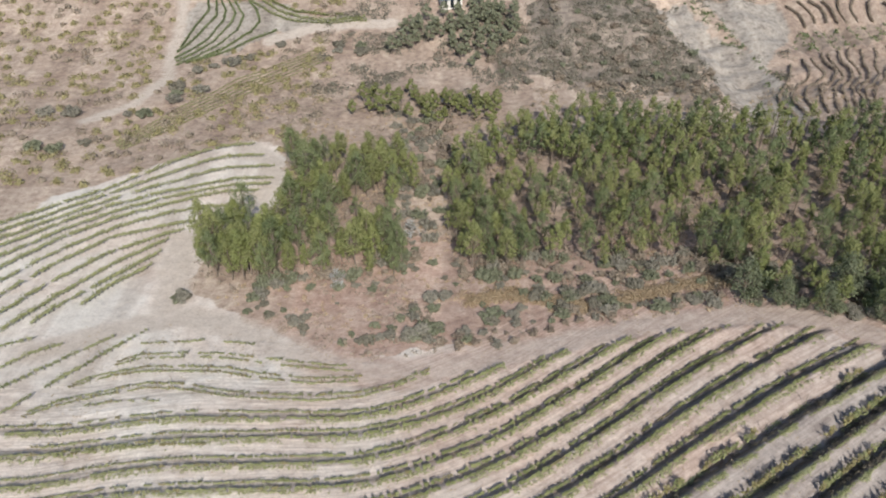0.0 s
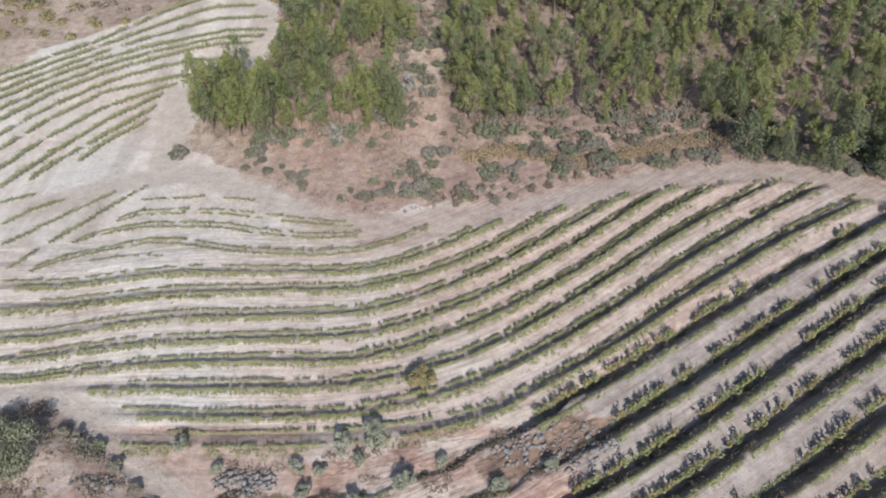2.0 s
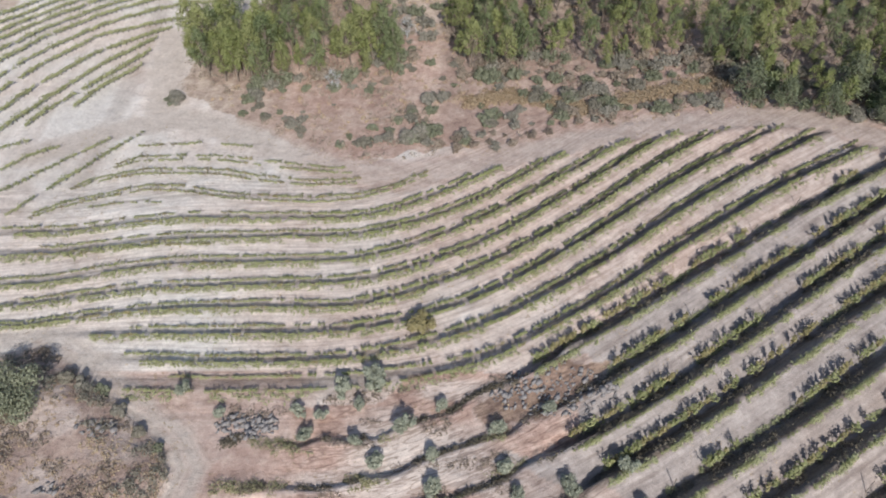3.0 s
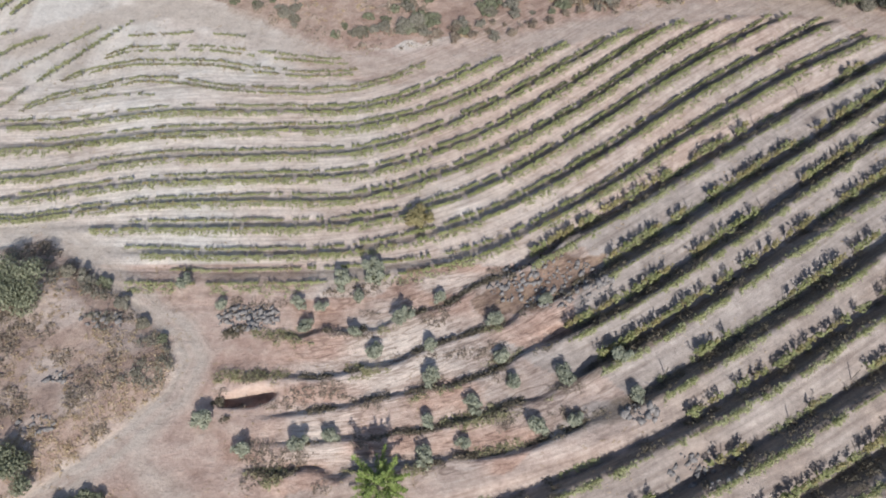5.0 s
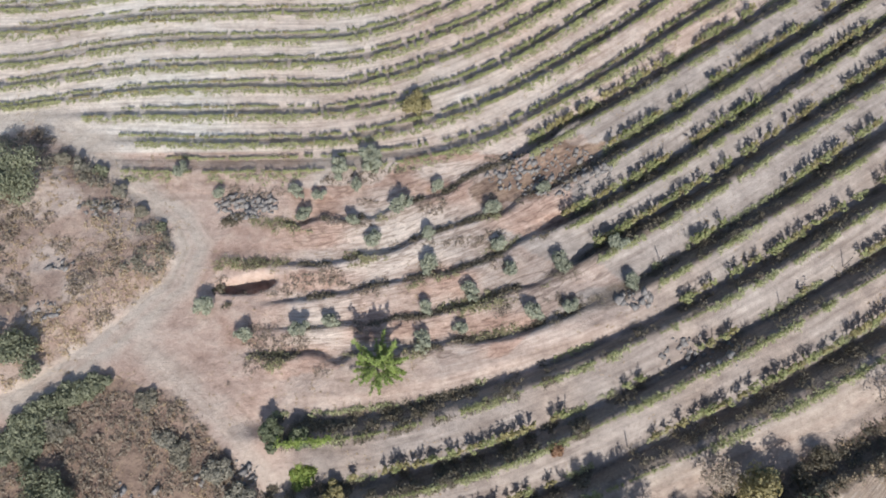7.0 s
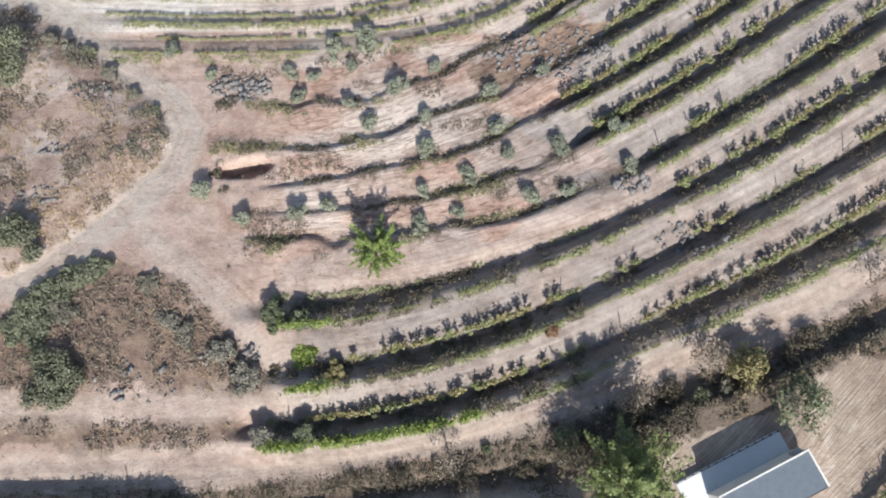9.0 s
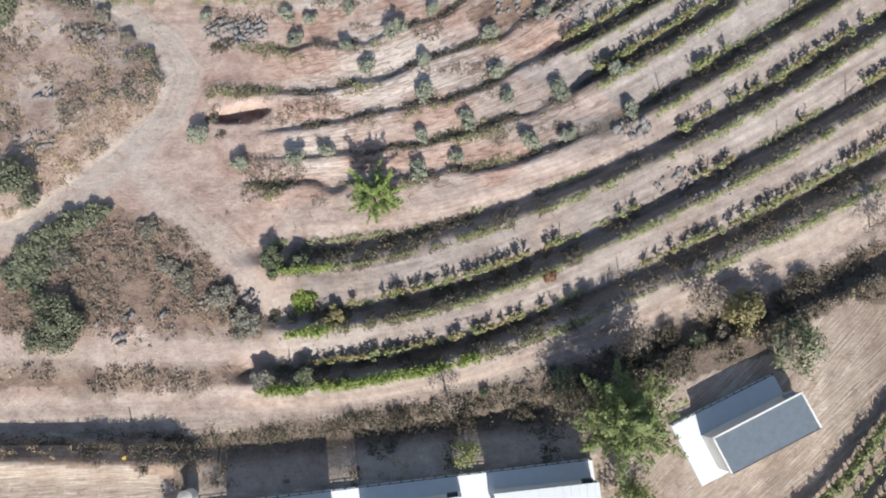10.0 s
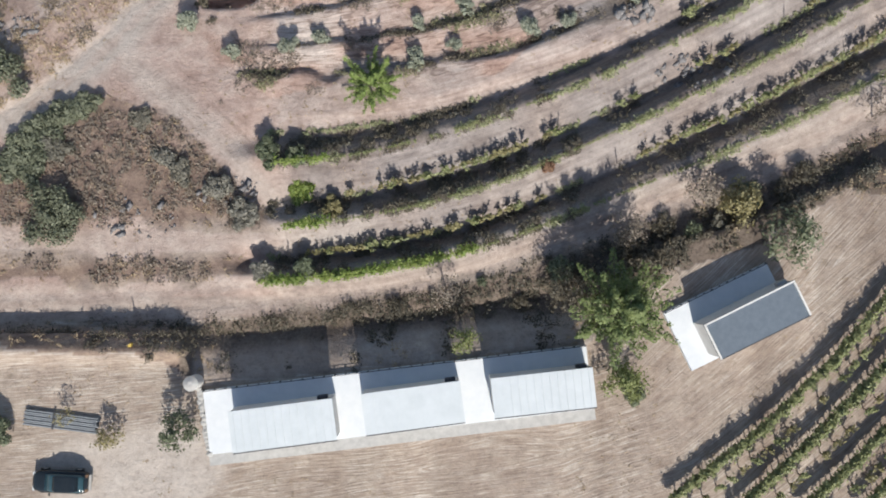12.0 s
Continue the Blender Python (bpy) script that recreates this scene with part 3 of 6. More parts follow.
def build_ground():
    xs = np.unique(np.concatenate([spread(-135, 132, 0.8, -2500, 2500, 1.07), np.arange(-50, 66, 0.3)]).round(3))
    ys = np.unique(np.concatenate([spread(-21, 235, 0.75, -1500, 3500, 1.06), np.arange(-21, 92, 0.28)]).round(3))
    xs = xs[(np.abs(xs - 8) > 58) | np.isin(xs, np.arange(-50, 66, 0.3).round(3))]
    ys = ys[(ys > 92) | (ys < -21) | np.isin(ys, np.arange(-21, 92, 0.28).round(3))]
    X, Y = np.meshgrid(xs, ys)
    Z = height(X, Y)
    n, m = len(xs), len(ys)
    i = np.arange(n * m).reshape(m, n)
    q = np.stack([i[:-1, :-1], i[:-1, 1:], i[1:, 1:], i[1:, :-1]], -1).reshape(-1, 4)
    me = mesh("ground", np.stack([X, Y, Z], -1).reshape(-1, 3), q, SOIL)
    me.shade_smooth()
    wx = X + 1.6 * (vnoise(X, Y, 2.2, 11) - 0.5) + 2.5 * (vnoise(X, Y, 7, 12) - 0.5) * ease(20, 80, Y)
    wy = Y + 1.6 * (vnoise(X, Y, 2.2, 13) - 0.5) + 2.5 * (vnoise(X, Y, 7, 14) - 0.5) * ease(20, 80, Y)
    u = terrace(X, Y)
    f = np.round(u) - u
    wild = inside(WILD, wx, wy).astype(float)
    knoll = inside(KNOLL + [(-70, 8), (-70, 45)], wx, wy)
    dry = np.maximum.reduce([inside(p, wx, wy).astype(float) for p in (CRAG, TRIANGLE + [(-60, 3), (-60, 12)], STRIP + [(-60, -1), (-60, 1)], BANK)])
    yard = Y + 9.3 - 0.104 * (X + 18.1)
    yard = ease(-0.5, 0.5, yard) * ease(3.4, 2.2, yard) * (X > -19) * (X < 14)
    dry = dry * (1 - 0.45 * yard)
    verge_bank = inside(BANK, wx, wy) * (X > -20) * (1 - 0.7 * yard)
    rx, ry = X + 7 * (vnoise(X, Y, 6, 51) - 0.5), Y + 4 * (vnoise(X, Y, 4, 52) - 0.5)
    red = inside(OLIVE_GROVE, rx, ry) * (0.35 + 0.65 * ease(0.3, 0.7, vnoise(X, 2.5 * Y, 6, 53)))
    dry = np.maximum(dry, knoll * (0.3 + 0.55 * ease(0.35, 0.65, vnoise(X, Y, 3, 55))))
    red = np.maximum(red, 0.45 * knoll)
    red = np.maximum(red, 0.8 * ease(-9, -15, X) * (Y < 38) * (Y > -2) * (1 - dry) * (1 - 0.6 * knoll))
    dry = np.maximum(dry, 0.12 * ease(-13, -17, X) * (Y > 6) * (Y < 34) * (0.4 + 0.6 * vnoise(X, Y, 3, 56)))
    dry = np.maximum(dry, 0.62 * ease(15.15, 15.4, u) * (u < 16.4))
    dry = np.maximum(dry, 0.45 * ease(11.8, 12.4, u) * (u < 15.6) * vnoise(X, Y, 4, 49))
    dry = np.maximum(dry, 0.65 * ((Y > 120) & (X < 20)) * inside(WILD, X, Y) * vnoise(X, Y, 5, 46))
    red = np.maximum(red, 0.3 * ease(15.2, 15.5, u) * (u < 16.4))
    red = np.maximum(red, 0.75 * ease(4.5, 2.0, near(TRACK_TOP, X, Y)) * ease(-28, -12, X))
    red = np.maximum(red, 1.0 * inside(WILD, wx, wy) * (Y < 104) * ease(-34, -20, X) * ease(50, 40, X) * (0.5 + 0.5 * vnoise(X, 2 * Y, 8, 47)))
    red = red * (1 - np.maximum(inside(STRIP + [(-60, -1), (-60, 1)], wx, wy), inside(TRIANGLE + [(-60, 3), (-60, 12)], wx, wy)))
    # floor of forest and grove a darker brown, in patches
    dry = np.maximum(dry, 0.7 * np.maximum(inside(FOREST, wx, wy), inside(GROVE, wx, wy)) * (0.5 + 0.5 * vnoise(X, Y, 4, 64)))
    dry = np.maximum(dry, 0.5 * ((X > 70) & (Y > 130)) * (0.4 + 0.6 * vnoise(X, Y, 8, 44)))
    dry = np.maximum(dry, 0.75 * inside(CLEARING, wx, wy) * ease(0.45, 0.62, vnoise(X, 2.2 * Y, 7, 43)))
    wild = wild * (1 - 0.05 * inside(SLOPE, wx, wy))
    stony = ease(7.2, 8.2, u) * (u < 16.3) * np.where(u > 11.8, 0.62 + 0.38 * np.maximum(ease(12.8, 13.2, u), ease(8, 24, X)), ease(-4, 12, X)) * (0.85 + 0.15 * vnoise(X, Y, 12, 54))
    stony = np.maximum(stony, 0.7 * ease(-2, 30, X) * (u < 8) * (u > -2))
    red = np.maximum(red, 0.6 * ease(-26, -5, X) * ease(62, 40, X) * (u < 8) * (u > -3) * (0.4 + 0.6 * vnoise(X, Y, 9, 50)))
    red = np.maximum(red, 0.45 * ease(12.0, 12.3, u) * ease(13.1, 12.9, u) * ease(24, 8, X) * ease(-30, -20, X))
    red = red * (1 - 0.9 * inside(CRAG, wx, wy))
    hx, hy = X + 14 * (vnoise(X, Y, 9, 57) - 0.5), Y + 12 * (vnoise(X, Y, 7, 58) - 0.5)
    heath = np.maximum(inside(HEATH, hx, hy), inside(DARKBAND, wx, wy)) * (0.55 + 0.45 * vnoise(X, Y, 6, 59))
    dry = np.where(heath > 0, np.minimum(dry, 0.3), dry)
    furrow = near([(-60, -20), (-20, -18), (10, -14.5), (18, -12), (25, -6.5), (35, 3), (48, 18)], X, Y) + 0.9 * (vnoise(X, Y, 8, 45) - 0.5) + 0.14 * (vnoise(X, Y, 2.2, 63) - 0.5)
    rowmark = np.where((u > -3) & (u < 15.8), u, 0) * 0.6
    tilled = ((terrace(X, Y) > 15.8) & (np.abs(X) < 400)) * (1 - 0.85 * inside(BANK, wx, wy))
    pale = np.maximum.reduce([inside(p, wx, wy).astype(float) for p in (GULLY, CLIFF, FARV)]) * 0.9
    path = np.zeros_like(X)
    for line, w in ((ROAD, 1.5), (TRACK_A, 1.3), (TRACK_B, 1.0), (TRACK_C, 1.3), (TRACK_TOP, 2.2), (TRACK_SIDE, 2.4), (FARTRACK, 1.4), (FARTRACK2, 2.0)):
        d = near(line, X, Y) + 0.9 * (vnoise(X, Y, 1.5, 15) - 0.5)
        strip = 0.45 * np.exp(-(d / 0.28) ** 2) if line is ROAD or line is TRACK_A else 0
        path = np.maximum(path, (ease(w + 1.0, w - 0.8, d) - strip) * (0.5 if line is ROAD or line is TRACK_C else 0.7 if line is TRACK_B else 1 - 0.5 * ease(-32, -10, X) if line is TRACK_TOP else 1.0))
    lanes = np.sort(np.stack([near(line, X, Y) for line in (TRACK_A, TRACK_B, TRACK_C, ROAD)]), axis=0)
    rut = lanes[0] + 0.5 * (vnoise(X, Y, 6, 48) - 0.5)
    rutted = ease(3.4, 1.6, rut) * ease(3.0, 7.0, lanes[1])
    hub = near([(-27, -16.5), (-20, -15.5)], X, Y) + 1.5 * (vnoise(X, Y, 2, 16) - 0.5)
    path = np.maximum(path, ease(4.8, 2.0, hub))
    bare = 0.45 + 0.55 * vnoise(X, Y, 9, 17)
    # weeds and painted shade on the terrace banks
    weed_shade = ease(0.21, 0.13, np.abs(f) + 0.16 * (vnoise(X, Y, 0.8, 61) - 0.5) + 0.1 * (vnoise(X, Y, 2.5, 62) - 0.5)) * (u > -1) * (u < 15.6) * (np.abs(X) < 76) * (1 - wild) * (1 - dry) * bare * np.where(u > 7.5, np.where(u > 12.5, 1.3 * ease(-14, -11, X), 1.3 * ease(8, 16, X)), 0.4 + 0.7 * ease(-5, 20, X)) * ease(1.5, 3.5, near(TRACK_TOP, X, Y))
    for key, val in (("wild", wild), ("dry", dry), ("red", red), ("tilled", tilled), ("path", path * (0.6 + 0.4 * bare)), ("pale", pale), ("weed_shade", np.clip(np.maximum(weed_shade, verge_bank * (0.5 + 0.45 * vnoise(X, Y, 2.5, 60))), 0, 1)), ("stony", stony), ("heath", heath), ("furrow", furrow), ("rowmark", rowmark), ("rut", rut), ("rutted", rutted), ("worked", np.where(u < 7.7, 0.9, 0.95 * ease(-16, -8, X))), ("ledge_shade", inside(OLIVE_GROVE, rx, ry) * 0.9 * ease(-17, -11, X))):
        a = me.attributes.new(key, "FLOAT", "POINT")
        a.data.foreach_set("value", val.astype(np.float32).ravel())
    return tagged(new("ground", me), "dry sandy hillside soil with terraces and tracks", "ground", kind="structure")


build_ground()


# ---- the buildings on the plateau ----
def quad_frame(corners):
    """Origin, length, depth and turn of a rectangle given back-left, back-right, front-right, front-left."""
    a, b, c, d = [Vector((*p, 0)) for p in corners]
    along = ((b - a) + (c - d)) / 2
    depth = ((a - d) + (b - c)) / 2
    mid = (a + b + c + d) / 4
    return mid, along.length, depth.length, math.degrees(math.atan2(along.y, along.x))


def cabin(corners, name, label, roof_mat, ribs, flat_rim):
    mid, w, d, turn = quad_frame(corners)
    root = tagged(new(name), label, "cabin", "cabins on the plateau")
    root.matrix_world = pose(mid.x, mid.y, PLATEAU + 0.2, 0, 0, turn)
    hw, hd, top = w / 2, d / 2, 2.55
    bm = bmesh.new()
    box(bm, (-hw + 0.05, -hd + 0.1, 0), (hw - 0.05, hd - 0.05, top), 0.02)
    part("wall", solid("wall", bm, WHITE), root)
    bm = bmesh.new()
    box(bm, (-hw, -hd, top), (hw, hd, top + 0.1), 0.015)
    roof = part("roof", solid("roof", bm, roof_mat), root, "ribbed white sheet roof" if ribs else "dark grey flat roof")
    if ribs:
        bm = bmesh.new()
        box(bm, (-0.05, -hd + 0.02, top + 0.1), (0.05, hd - 0.02, top + 0.155))
        rib = solid("rib", bm, roof_mat)
        for i in range(ribs):
            part("rib", rib, roof).location = (-hw + w * (i + 0.5) / ribs, 0, 0)
    if flat_rim:
        for lo, hi in (((-hw, hd - 0.14), (hw, hd)), ((-hw, -hd), (-hw + 0.14, hd - 0.15)), ((hw - 0.14, -hd), (hw, hd - 0.15))):
            bm = bmesh.new()
            box(bm, (*lo, top + 0.1), (*hi, top + 0.24), 0.015)
            part("roof_rim", solid("roof_rim", bm, WHITE), roof, "white roof rim")
    # thin dark strip along the front edge of the roof
    bm = bmesh.new()
    box(bm, (-hw, -hd - 0.1, top - 0.06), (hw, -hd, top + 0.04), 0.02)
    part("gutter", solid("gutter", bm, DARK_METAL), root, "dark strip along the front eave")
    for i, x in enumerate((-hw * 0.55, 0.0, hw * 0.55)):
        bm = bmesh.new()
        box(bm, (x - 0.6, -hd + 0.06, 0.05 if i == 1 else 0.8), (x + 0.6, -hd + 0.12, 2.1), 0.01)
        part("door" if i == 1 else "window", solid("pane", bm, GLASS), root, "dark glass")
    bm = bmesh.new()
    box(bm, (hw * 0.7, hd - 0.06, 1.7), (hw * 0.7 + 0.8, hd + 0.25, 2.25), 0.03)
    part("air_conditioner", solid("air_conditioner", bm, CONCRETE if flat_rim else DARK_METAL), root)
    return root


def slab(corners, label, posts, apron=True):
    mid, w, d, turn = quad_frame(corners)
    root = tagged(new("terrace_slab"), label, "terrace")
    root.matrix_world = pose(mid.x, mid.y, PLATEAU, 0, 0, turn)
    bm = bmesh.new()
    box(bm, (-w / 2, -d / 2, -3.0), (w / 2, d / 2, 0.2), 0.02)
    part("deck", solid("deck", bm, DECK_WHITE), root)
    rail = bmesh.new()
    box(rail, (-w / 2, d / 2 - 0.07, 0.36), (w / 2, d / 2 - 0.02, 0.4))
    part("rail", solid("rail", rail, DARK_METAL), root, "thin dark rail")
    bm = bmesh.new()
    box(bm, (-0.06, -0.035, 0), (0.06, 0.1, 0.16), 0.005)
    one = solid("rail_post", bm, DARK_METAL)
    for i in range(posts):
        ob = part("rail_post", one, root)
        ob.location = (-w / 2 + 0.1 + (w - 0.2) * i / (posts - 1), d / 2 - 0.05, 0.2)
    if apron:
        bm = bmesh.new()
        box(bm, (-w / 2 - 0.1, -d / 2 - 0.9, -0.3), (w / 2 + 0.1, -d / 2, 0.06), 0.01)
        part("apron", solid("apron", bm, CONCRETE), root, "grey concrete apron")
    return root


slab([(-18.1, -9.3), (11.7, -6.2), (12.6, -11.0), (-17.3, -14.3)], "long white concrete terrace slab with dark rail", 36)
slab([(18.0, -3.6), (26.4, 0.2), (28.1, -4.4), (20.2, -8.3)], "white concrete terrace slab under the single cabin", 14, False)
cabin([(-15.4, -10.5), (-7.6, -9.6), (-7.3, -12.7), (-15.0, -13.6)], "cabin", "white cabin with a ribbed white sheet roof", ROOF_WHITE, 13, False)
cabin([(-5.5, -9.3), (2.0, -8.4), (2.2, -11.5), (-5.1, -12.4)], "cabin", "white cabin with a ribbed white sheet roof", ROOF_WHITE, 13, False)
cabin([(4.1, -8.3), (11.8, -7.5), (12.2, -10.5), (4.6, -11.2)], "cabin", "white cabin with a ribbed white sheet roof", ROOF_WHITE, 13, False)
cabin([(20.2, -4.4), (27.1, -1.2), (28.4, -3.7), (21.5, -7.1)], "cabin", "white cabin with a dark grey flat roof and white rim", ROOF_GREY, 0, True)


def wheel(x, y, parent):
    bm = bmesh.new()
    bmesh.ops.create_cone(bm, cap_ends=True, segments=20, radius1=0.33, radius2=0.33, depth=0.22,
                          matrix=Matrix.Translation((x, y, 0.33)) @ Matrix.Rotation(math.pi / 2, 4, "X"))
    w = part("wheel", solid("tyre", bm, RUBBER), parent)
    bm = bmesh.new()
    bmesh.ops.create_cone(bm, cap_ends=True, segments=16, radius1=0.2, radius2=0.18, depth=0.24,
                          matrix=Matrix.Translation((x, y, 0.33)) @ Matrix.Rotation(math.pi / 2, 4, "X"))
    part("rim", solid("rim", bm, CONCRETE), w)


def hull(stations, sides=28, power=3.2):
    """A rounded body lofted along x: each station is x, half width, bottom and top."""
    V, Q = [], []
    for x, w, lo, hi in stations:
        for i in range(sides):
            a = 2 * math.pi * i / sides
            c, d = math.cos(a), math.sin(a)
            V.append((x, w * math.copysign(abs(c) ** (2 / power), c), (lo + hi) / 2 + (hi - lo) / 2 * math.copysign(abs(d) ** (2 / power), d)))
    for j in range(len(stations) - 1):
        o = j * sides
        Q += [(o + i, o + (i + 1) % sides, o + sides + (i + 1) % sides, o + sides + i) for i in range(sides)]
    for o in (0, (len(stations) - 1) * sides):
        Q += [(o + i, o + i + 1, o + sides - 2 - i, o + sides - 1 - i) for i in range(sides // 2 - 1)]
    return np.array(V), np.array(Q)


def car():
    root = tagged(new("car"), "dark green hatchback car parked on the pale yard", "car")
    root.matrix_world = pose(-28.85, -16.15, ground_at(-28.7, -16.3), 0, 0, 177)
    body = mesh("body", *hull([(-2.15, 0.55, 0.4, 0.8), (-2.08, 0.74, 0.32, 0.95), (-1.7, 0.86, 0.28, 1.02), (0.6, 0.88, 0.28, 1.0), (1.5, 0.84, 0.28, 0.93), (2.0, 0.7, 0.32, 0.84), (2.12, 0.5, 0.4, 0.72)]), CAR_PAINT)
    body.shade_smooth()
    part("body", body, root)
    glass = mesh("glasshouse", *hull([(-1.95, 0.5, 0.85, 1.15), (-1.72, 0.66, 0.85, 1.42), (-0.9, 0.7, 0.85, 1.52), (0.1, 0.7, 0.85, 1.5), (0.55, 0.69, 0.85, 1.28), (1.08, 0.62, 0.8, 0.98)]), CAR_GLASS)
    glass.shade_smooth()
    cab = part("glasshouse", glass, root, "teal tinted windows")
    roof = mesh("roof_panel", *hull([(-1.66, 0.52, 1.38, 1.45), (-0.9, 0.62, 1.46, 1.56), (0.05, 0.62, 1.45, 1.54), (0.28, 0.52, 1.38, 1.46)]), CAR_PAINT)
    roof.shade_smooth()
    part("roof_panel", roof, cab)
    for x in (-1.3, 1.35):
        for y in (-0.8, 0.8):
            wheel(x, y, root)
    for y in (-0.55, 0.55):
        bm = bmesh.new()
        box(bm, (1.9, y - 0.17, 0.6), (2.1, y + 0.17, 0.78), 0.04)
        part("headlight", solid("headlight", bm, ROOF_WHITE), root)
        bm = bmesh.new()
        box(bm, (-2.14, y - 0.12, 0.65), (-1.98, y + 0.12, 0.95), 0.03)
        part("tail_light", solid("tail_light", bm, RED_LEAF), root)
    for y in (-0.92, 0.92):
        bm = bmesh.new()
        box(bm, (0.62, y - 0.1, 0.92), (0.76, y + 0.1, 1.04), 0.03)
        part("door_mirror", solid("door_mirror", bm, CAR_PAINT), root)
    bm = bmesh.new()
    box(bm, (-2.3, -0.62, 0.42), (-2.1, 0.62, 0.62), 0.05)
    part("bumper", solid("bumper", bm, CONCRETE), root, "pale dusty rear bumper")


car()


def beam_stack():
    root = tagged(new("beam_stack"), "stack of long dark grey beams lying on the ground", "beams")
    z = ground_at(-29, -11.6)
    root.matrix_world = pose(-29.0, -11.6, z, 0, 0, -8)
    for i in range(8):
        bm = bmesh.new()
        h = 0.3 if i % 2 else 0.36
        box(bm, (-2.9 + 0.1 * (i % 2), -0.62 + 0.155 * i, 0), (2.9 - 0.08 * (i % 3), -0.495 + 0.155 * i, h), 0.012)
        part("beam", solid("beam", bm, BEAM_GREY), root)
    for x in (-0.55,):
        bm = bmesh.new()
        box(bm, (x - 0.08, -0.66, 0.36), (x + 0.08, 0.66, 0.43), 0.01)
        part("batten", solid("batten", bm, DARK_METAL), root)


beam_stack()


def small_things():
    z = ground_at(-23.5, -5.6)
    root = tagged(new("marker_post"), "yellow capped marker post by the bank", "post")
    root.location = (-23.5, -5.6, z)
    V, Q = tube([(0, 0, -0.2), (0, 0, 1.3)], (0.05, 0.05), 8)
    part("pole", mesh("pole", V, Q, POST_WOOD), root)
    bm = bmesh.new()
    box(bm, (-0.13, -0.25, 0.05), (0.13, 0.05, 0.5), 0.03)
    part("box", solid("box", bm, YELLOW), root, "small yellow box")
    root = tagged(new("water_tank"), "pale round water tank beside the terrace slab", "tank")
    root.location = (-18.5, -8.6, PLATEAU)
    bm = bmesh.new()
    bmesh.ops.create_cone(bm, cap_ends=True, segments=28, radius1=0.55, radius2=0.55, depth=1.6, matrix=Matrix.Translation((0, 0, 0.75)))
    part("shell", solid("shell", bm, WHITE), root)
    bm = bmesh.new()
    bmesh.ops.create_cone(bm, cap_ends=True, segments=28, radius1=0.58, radius2=0.2, depth=0.2, matrix=Matrix.Translation((0, 0, 1.65)))
    part("lid", solid("lid", bm, CONCRETE), root)
    rng = np.random.RandomState(5)
    root = tagged(new("stone_edging"), "row of rough pale stones edging the terrace slab", "stones")
    for i in range(16):
        bm = bmesh.new()
        bmesh.ops.create_icosphere(bm, subdivisions=1, radius=0.24 + 0.1 * rng.rand())
        for v in bm.verts:
            v.co *= 0.75 + 0.5 * rng.rand()
            v.co.z *= 0.6
        ob = part("stone", solid("edge_stone", bm, CONCRETE), root)
        y = -9.2 - 0.33 * i
        ob.location = (-18.35 + 0.055 * i + 0.1 * rng.rand(), y, PLATEAU + 0.05)


small_things()


# ---- vines ----
def vine_mesh(seed, n, spread_x, spread_y, tall, mat, size=0.17):
    rng = np.random.RandomState(seed)
    arms = []
    C = []
    stems = [tube([(0, 0, -0.1), (0.05, 0.03, 0.3), (0.02, 0, 0.55)], (0.05, 0.04, 0.035), 5)]
    for s in (-1, 1):
        p = [(0.02, 0, 0.5), (s * spread_x * 0.25, rng.normal() * 0.05, 0.62), (s * spread_x * 0.48, rng.normal() * 0.08, 0.68)]
        stems.append(tube(p, (0.03, 0.02, 0.012), 4))
        for j in range(5):
            b = np.array([s * spread_x * (0.05 + 0.45 * rng.rand()), 0, 0.6])
            t = b + [rng.normal() * 0.12, rng.normal() * spread_y * 0.5, (tall - 0.6) * (0.5 + 0.5 * rng.rand())]
            stems.append(tube([b, t], (0.012, 0.006), 4))
            k = n // 10
            w = rng.rand(k)[:, None]
            C.append(b * (1 - w) + t * w + rng.normal(size=(k, 3)) * [0.1, 0.1, 0.09])
    C = np.concatenate(C)
    C[:, 2] = np.clip(C[:, 2], 0.25, None)
    V1, Q1 = leaves(rng, C, size, 0.6, 1.15, out=C * [0.1, 1.2, 0.0] + [0, 0, 0.45])
    V2, Q2 = merge(stems)
    V, Q = merge([(V1, Q1), (V2, Q2)])
    me = mesh("vine", V, Q, mat, BARK)
    idx = np.zeros(len(me.polygons), np.int32)
    idx[len(Q1):] = 1
    me.polygons.foreach_set("material_index", idx)
    return me


def goblet_mesh(seed):
    """An old low-trained vine: a short trunk that forks into a few leaning arms with thin foliage."""
    rng = np.random.RandomState(seed)
    stems = [tube([(0, 0, -0.1), (0.04, 0.03, 0.25), (0, 0, 0.45)], (0.07, 0.055, 0.05), 6)]
    C = []
    for i in range(4 + seed % 3):
        lean, side = rng.normal() * 0.42, rng.normal() * 0.16
        mid = np.array([lean * 0.5, side * 0.6, 0.75])
        tip = np.array([lean * 1.1, side * 1.2, 1.15 + 0.5 * rng.rand()])
        stems.append(tube([(0, 0, 0.4), mid, tip], (0.045, 0.035, 0.018), 5))
        w = rng.rand(15)[:, None]
        C.append(mid * (1 - w) + (tip + [0, 0, 0.12]) * w + rng.normal(size=(15, 3)) * [0.1, 0.08, 0.09])
    C = np.concatenate(C)
    leaf = leaves(rng, C, 0.2, 0.6, 1.2, out=C * [0.4, 1.0, 0.0] + [0, 0, 0.5])
    V, Q = merge([leaf] + stems)
    me = mesh("vine", V, Q, VINE_LEAF if seed % 2 else VINE_DULL, BARK)
    idx = np.zeros(len(Q), np.int32)
    idx[len(leaf[1]):] = 1
    me.polygons.foreach_set("material_index", idx)
    return me


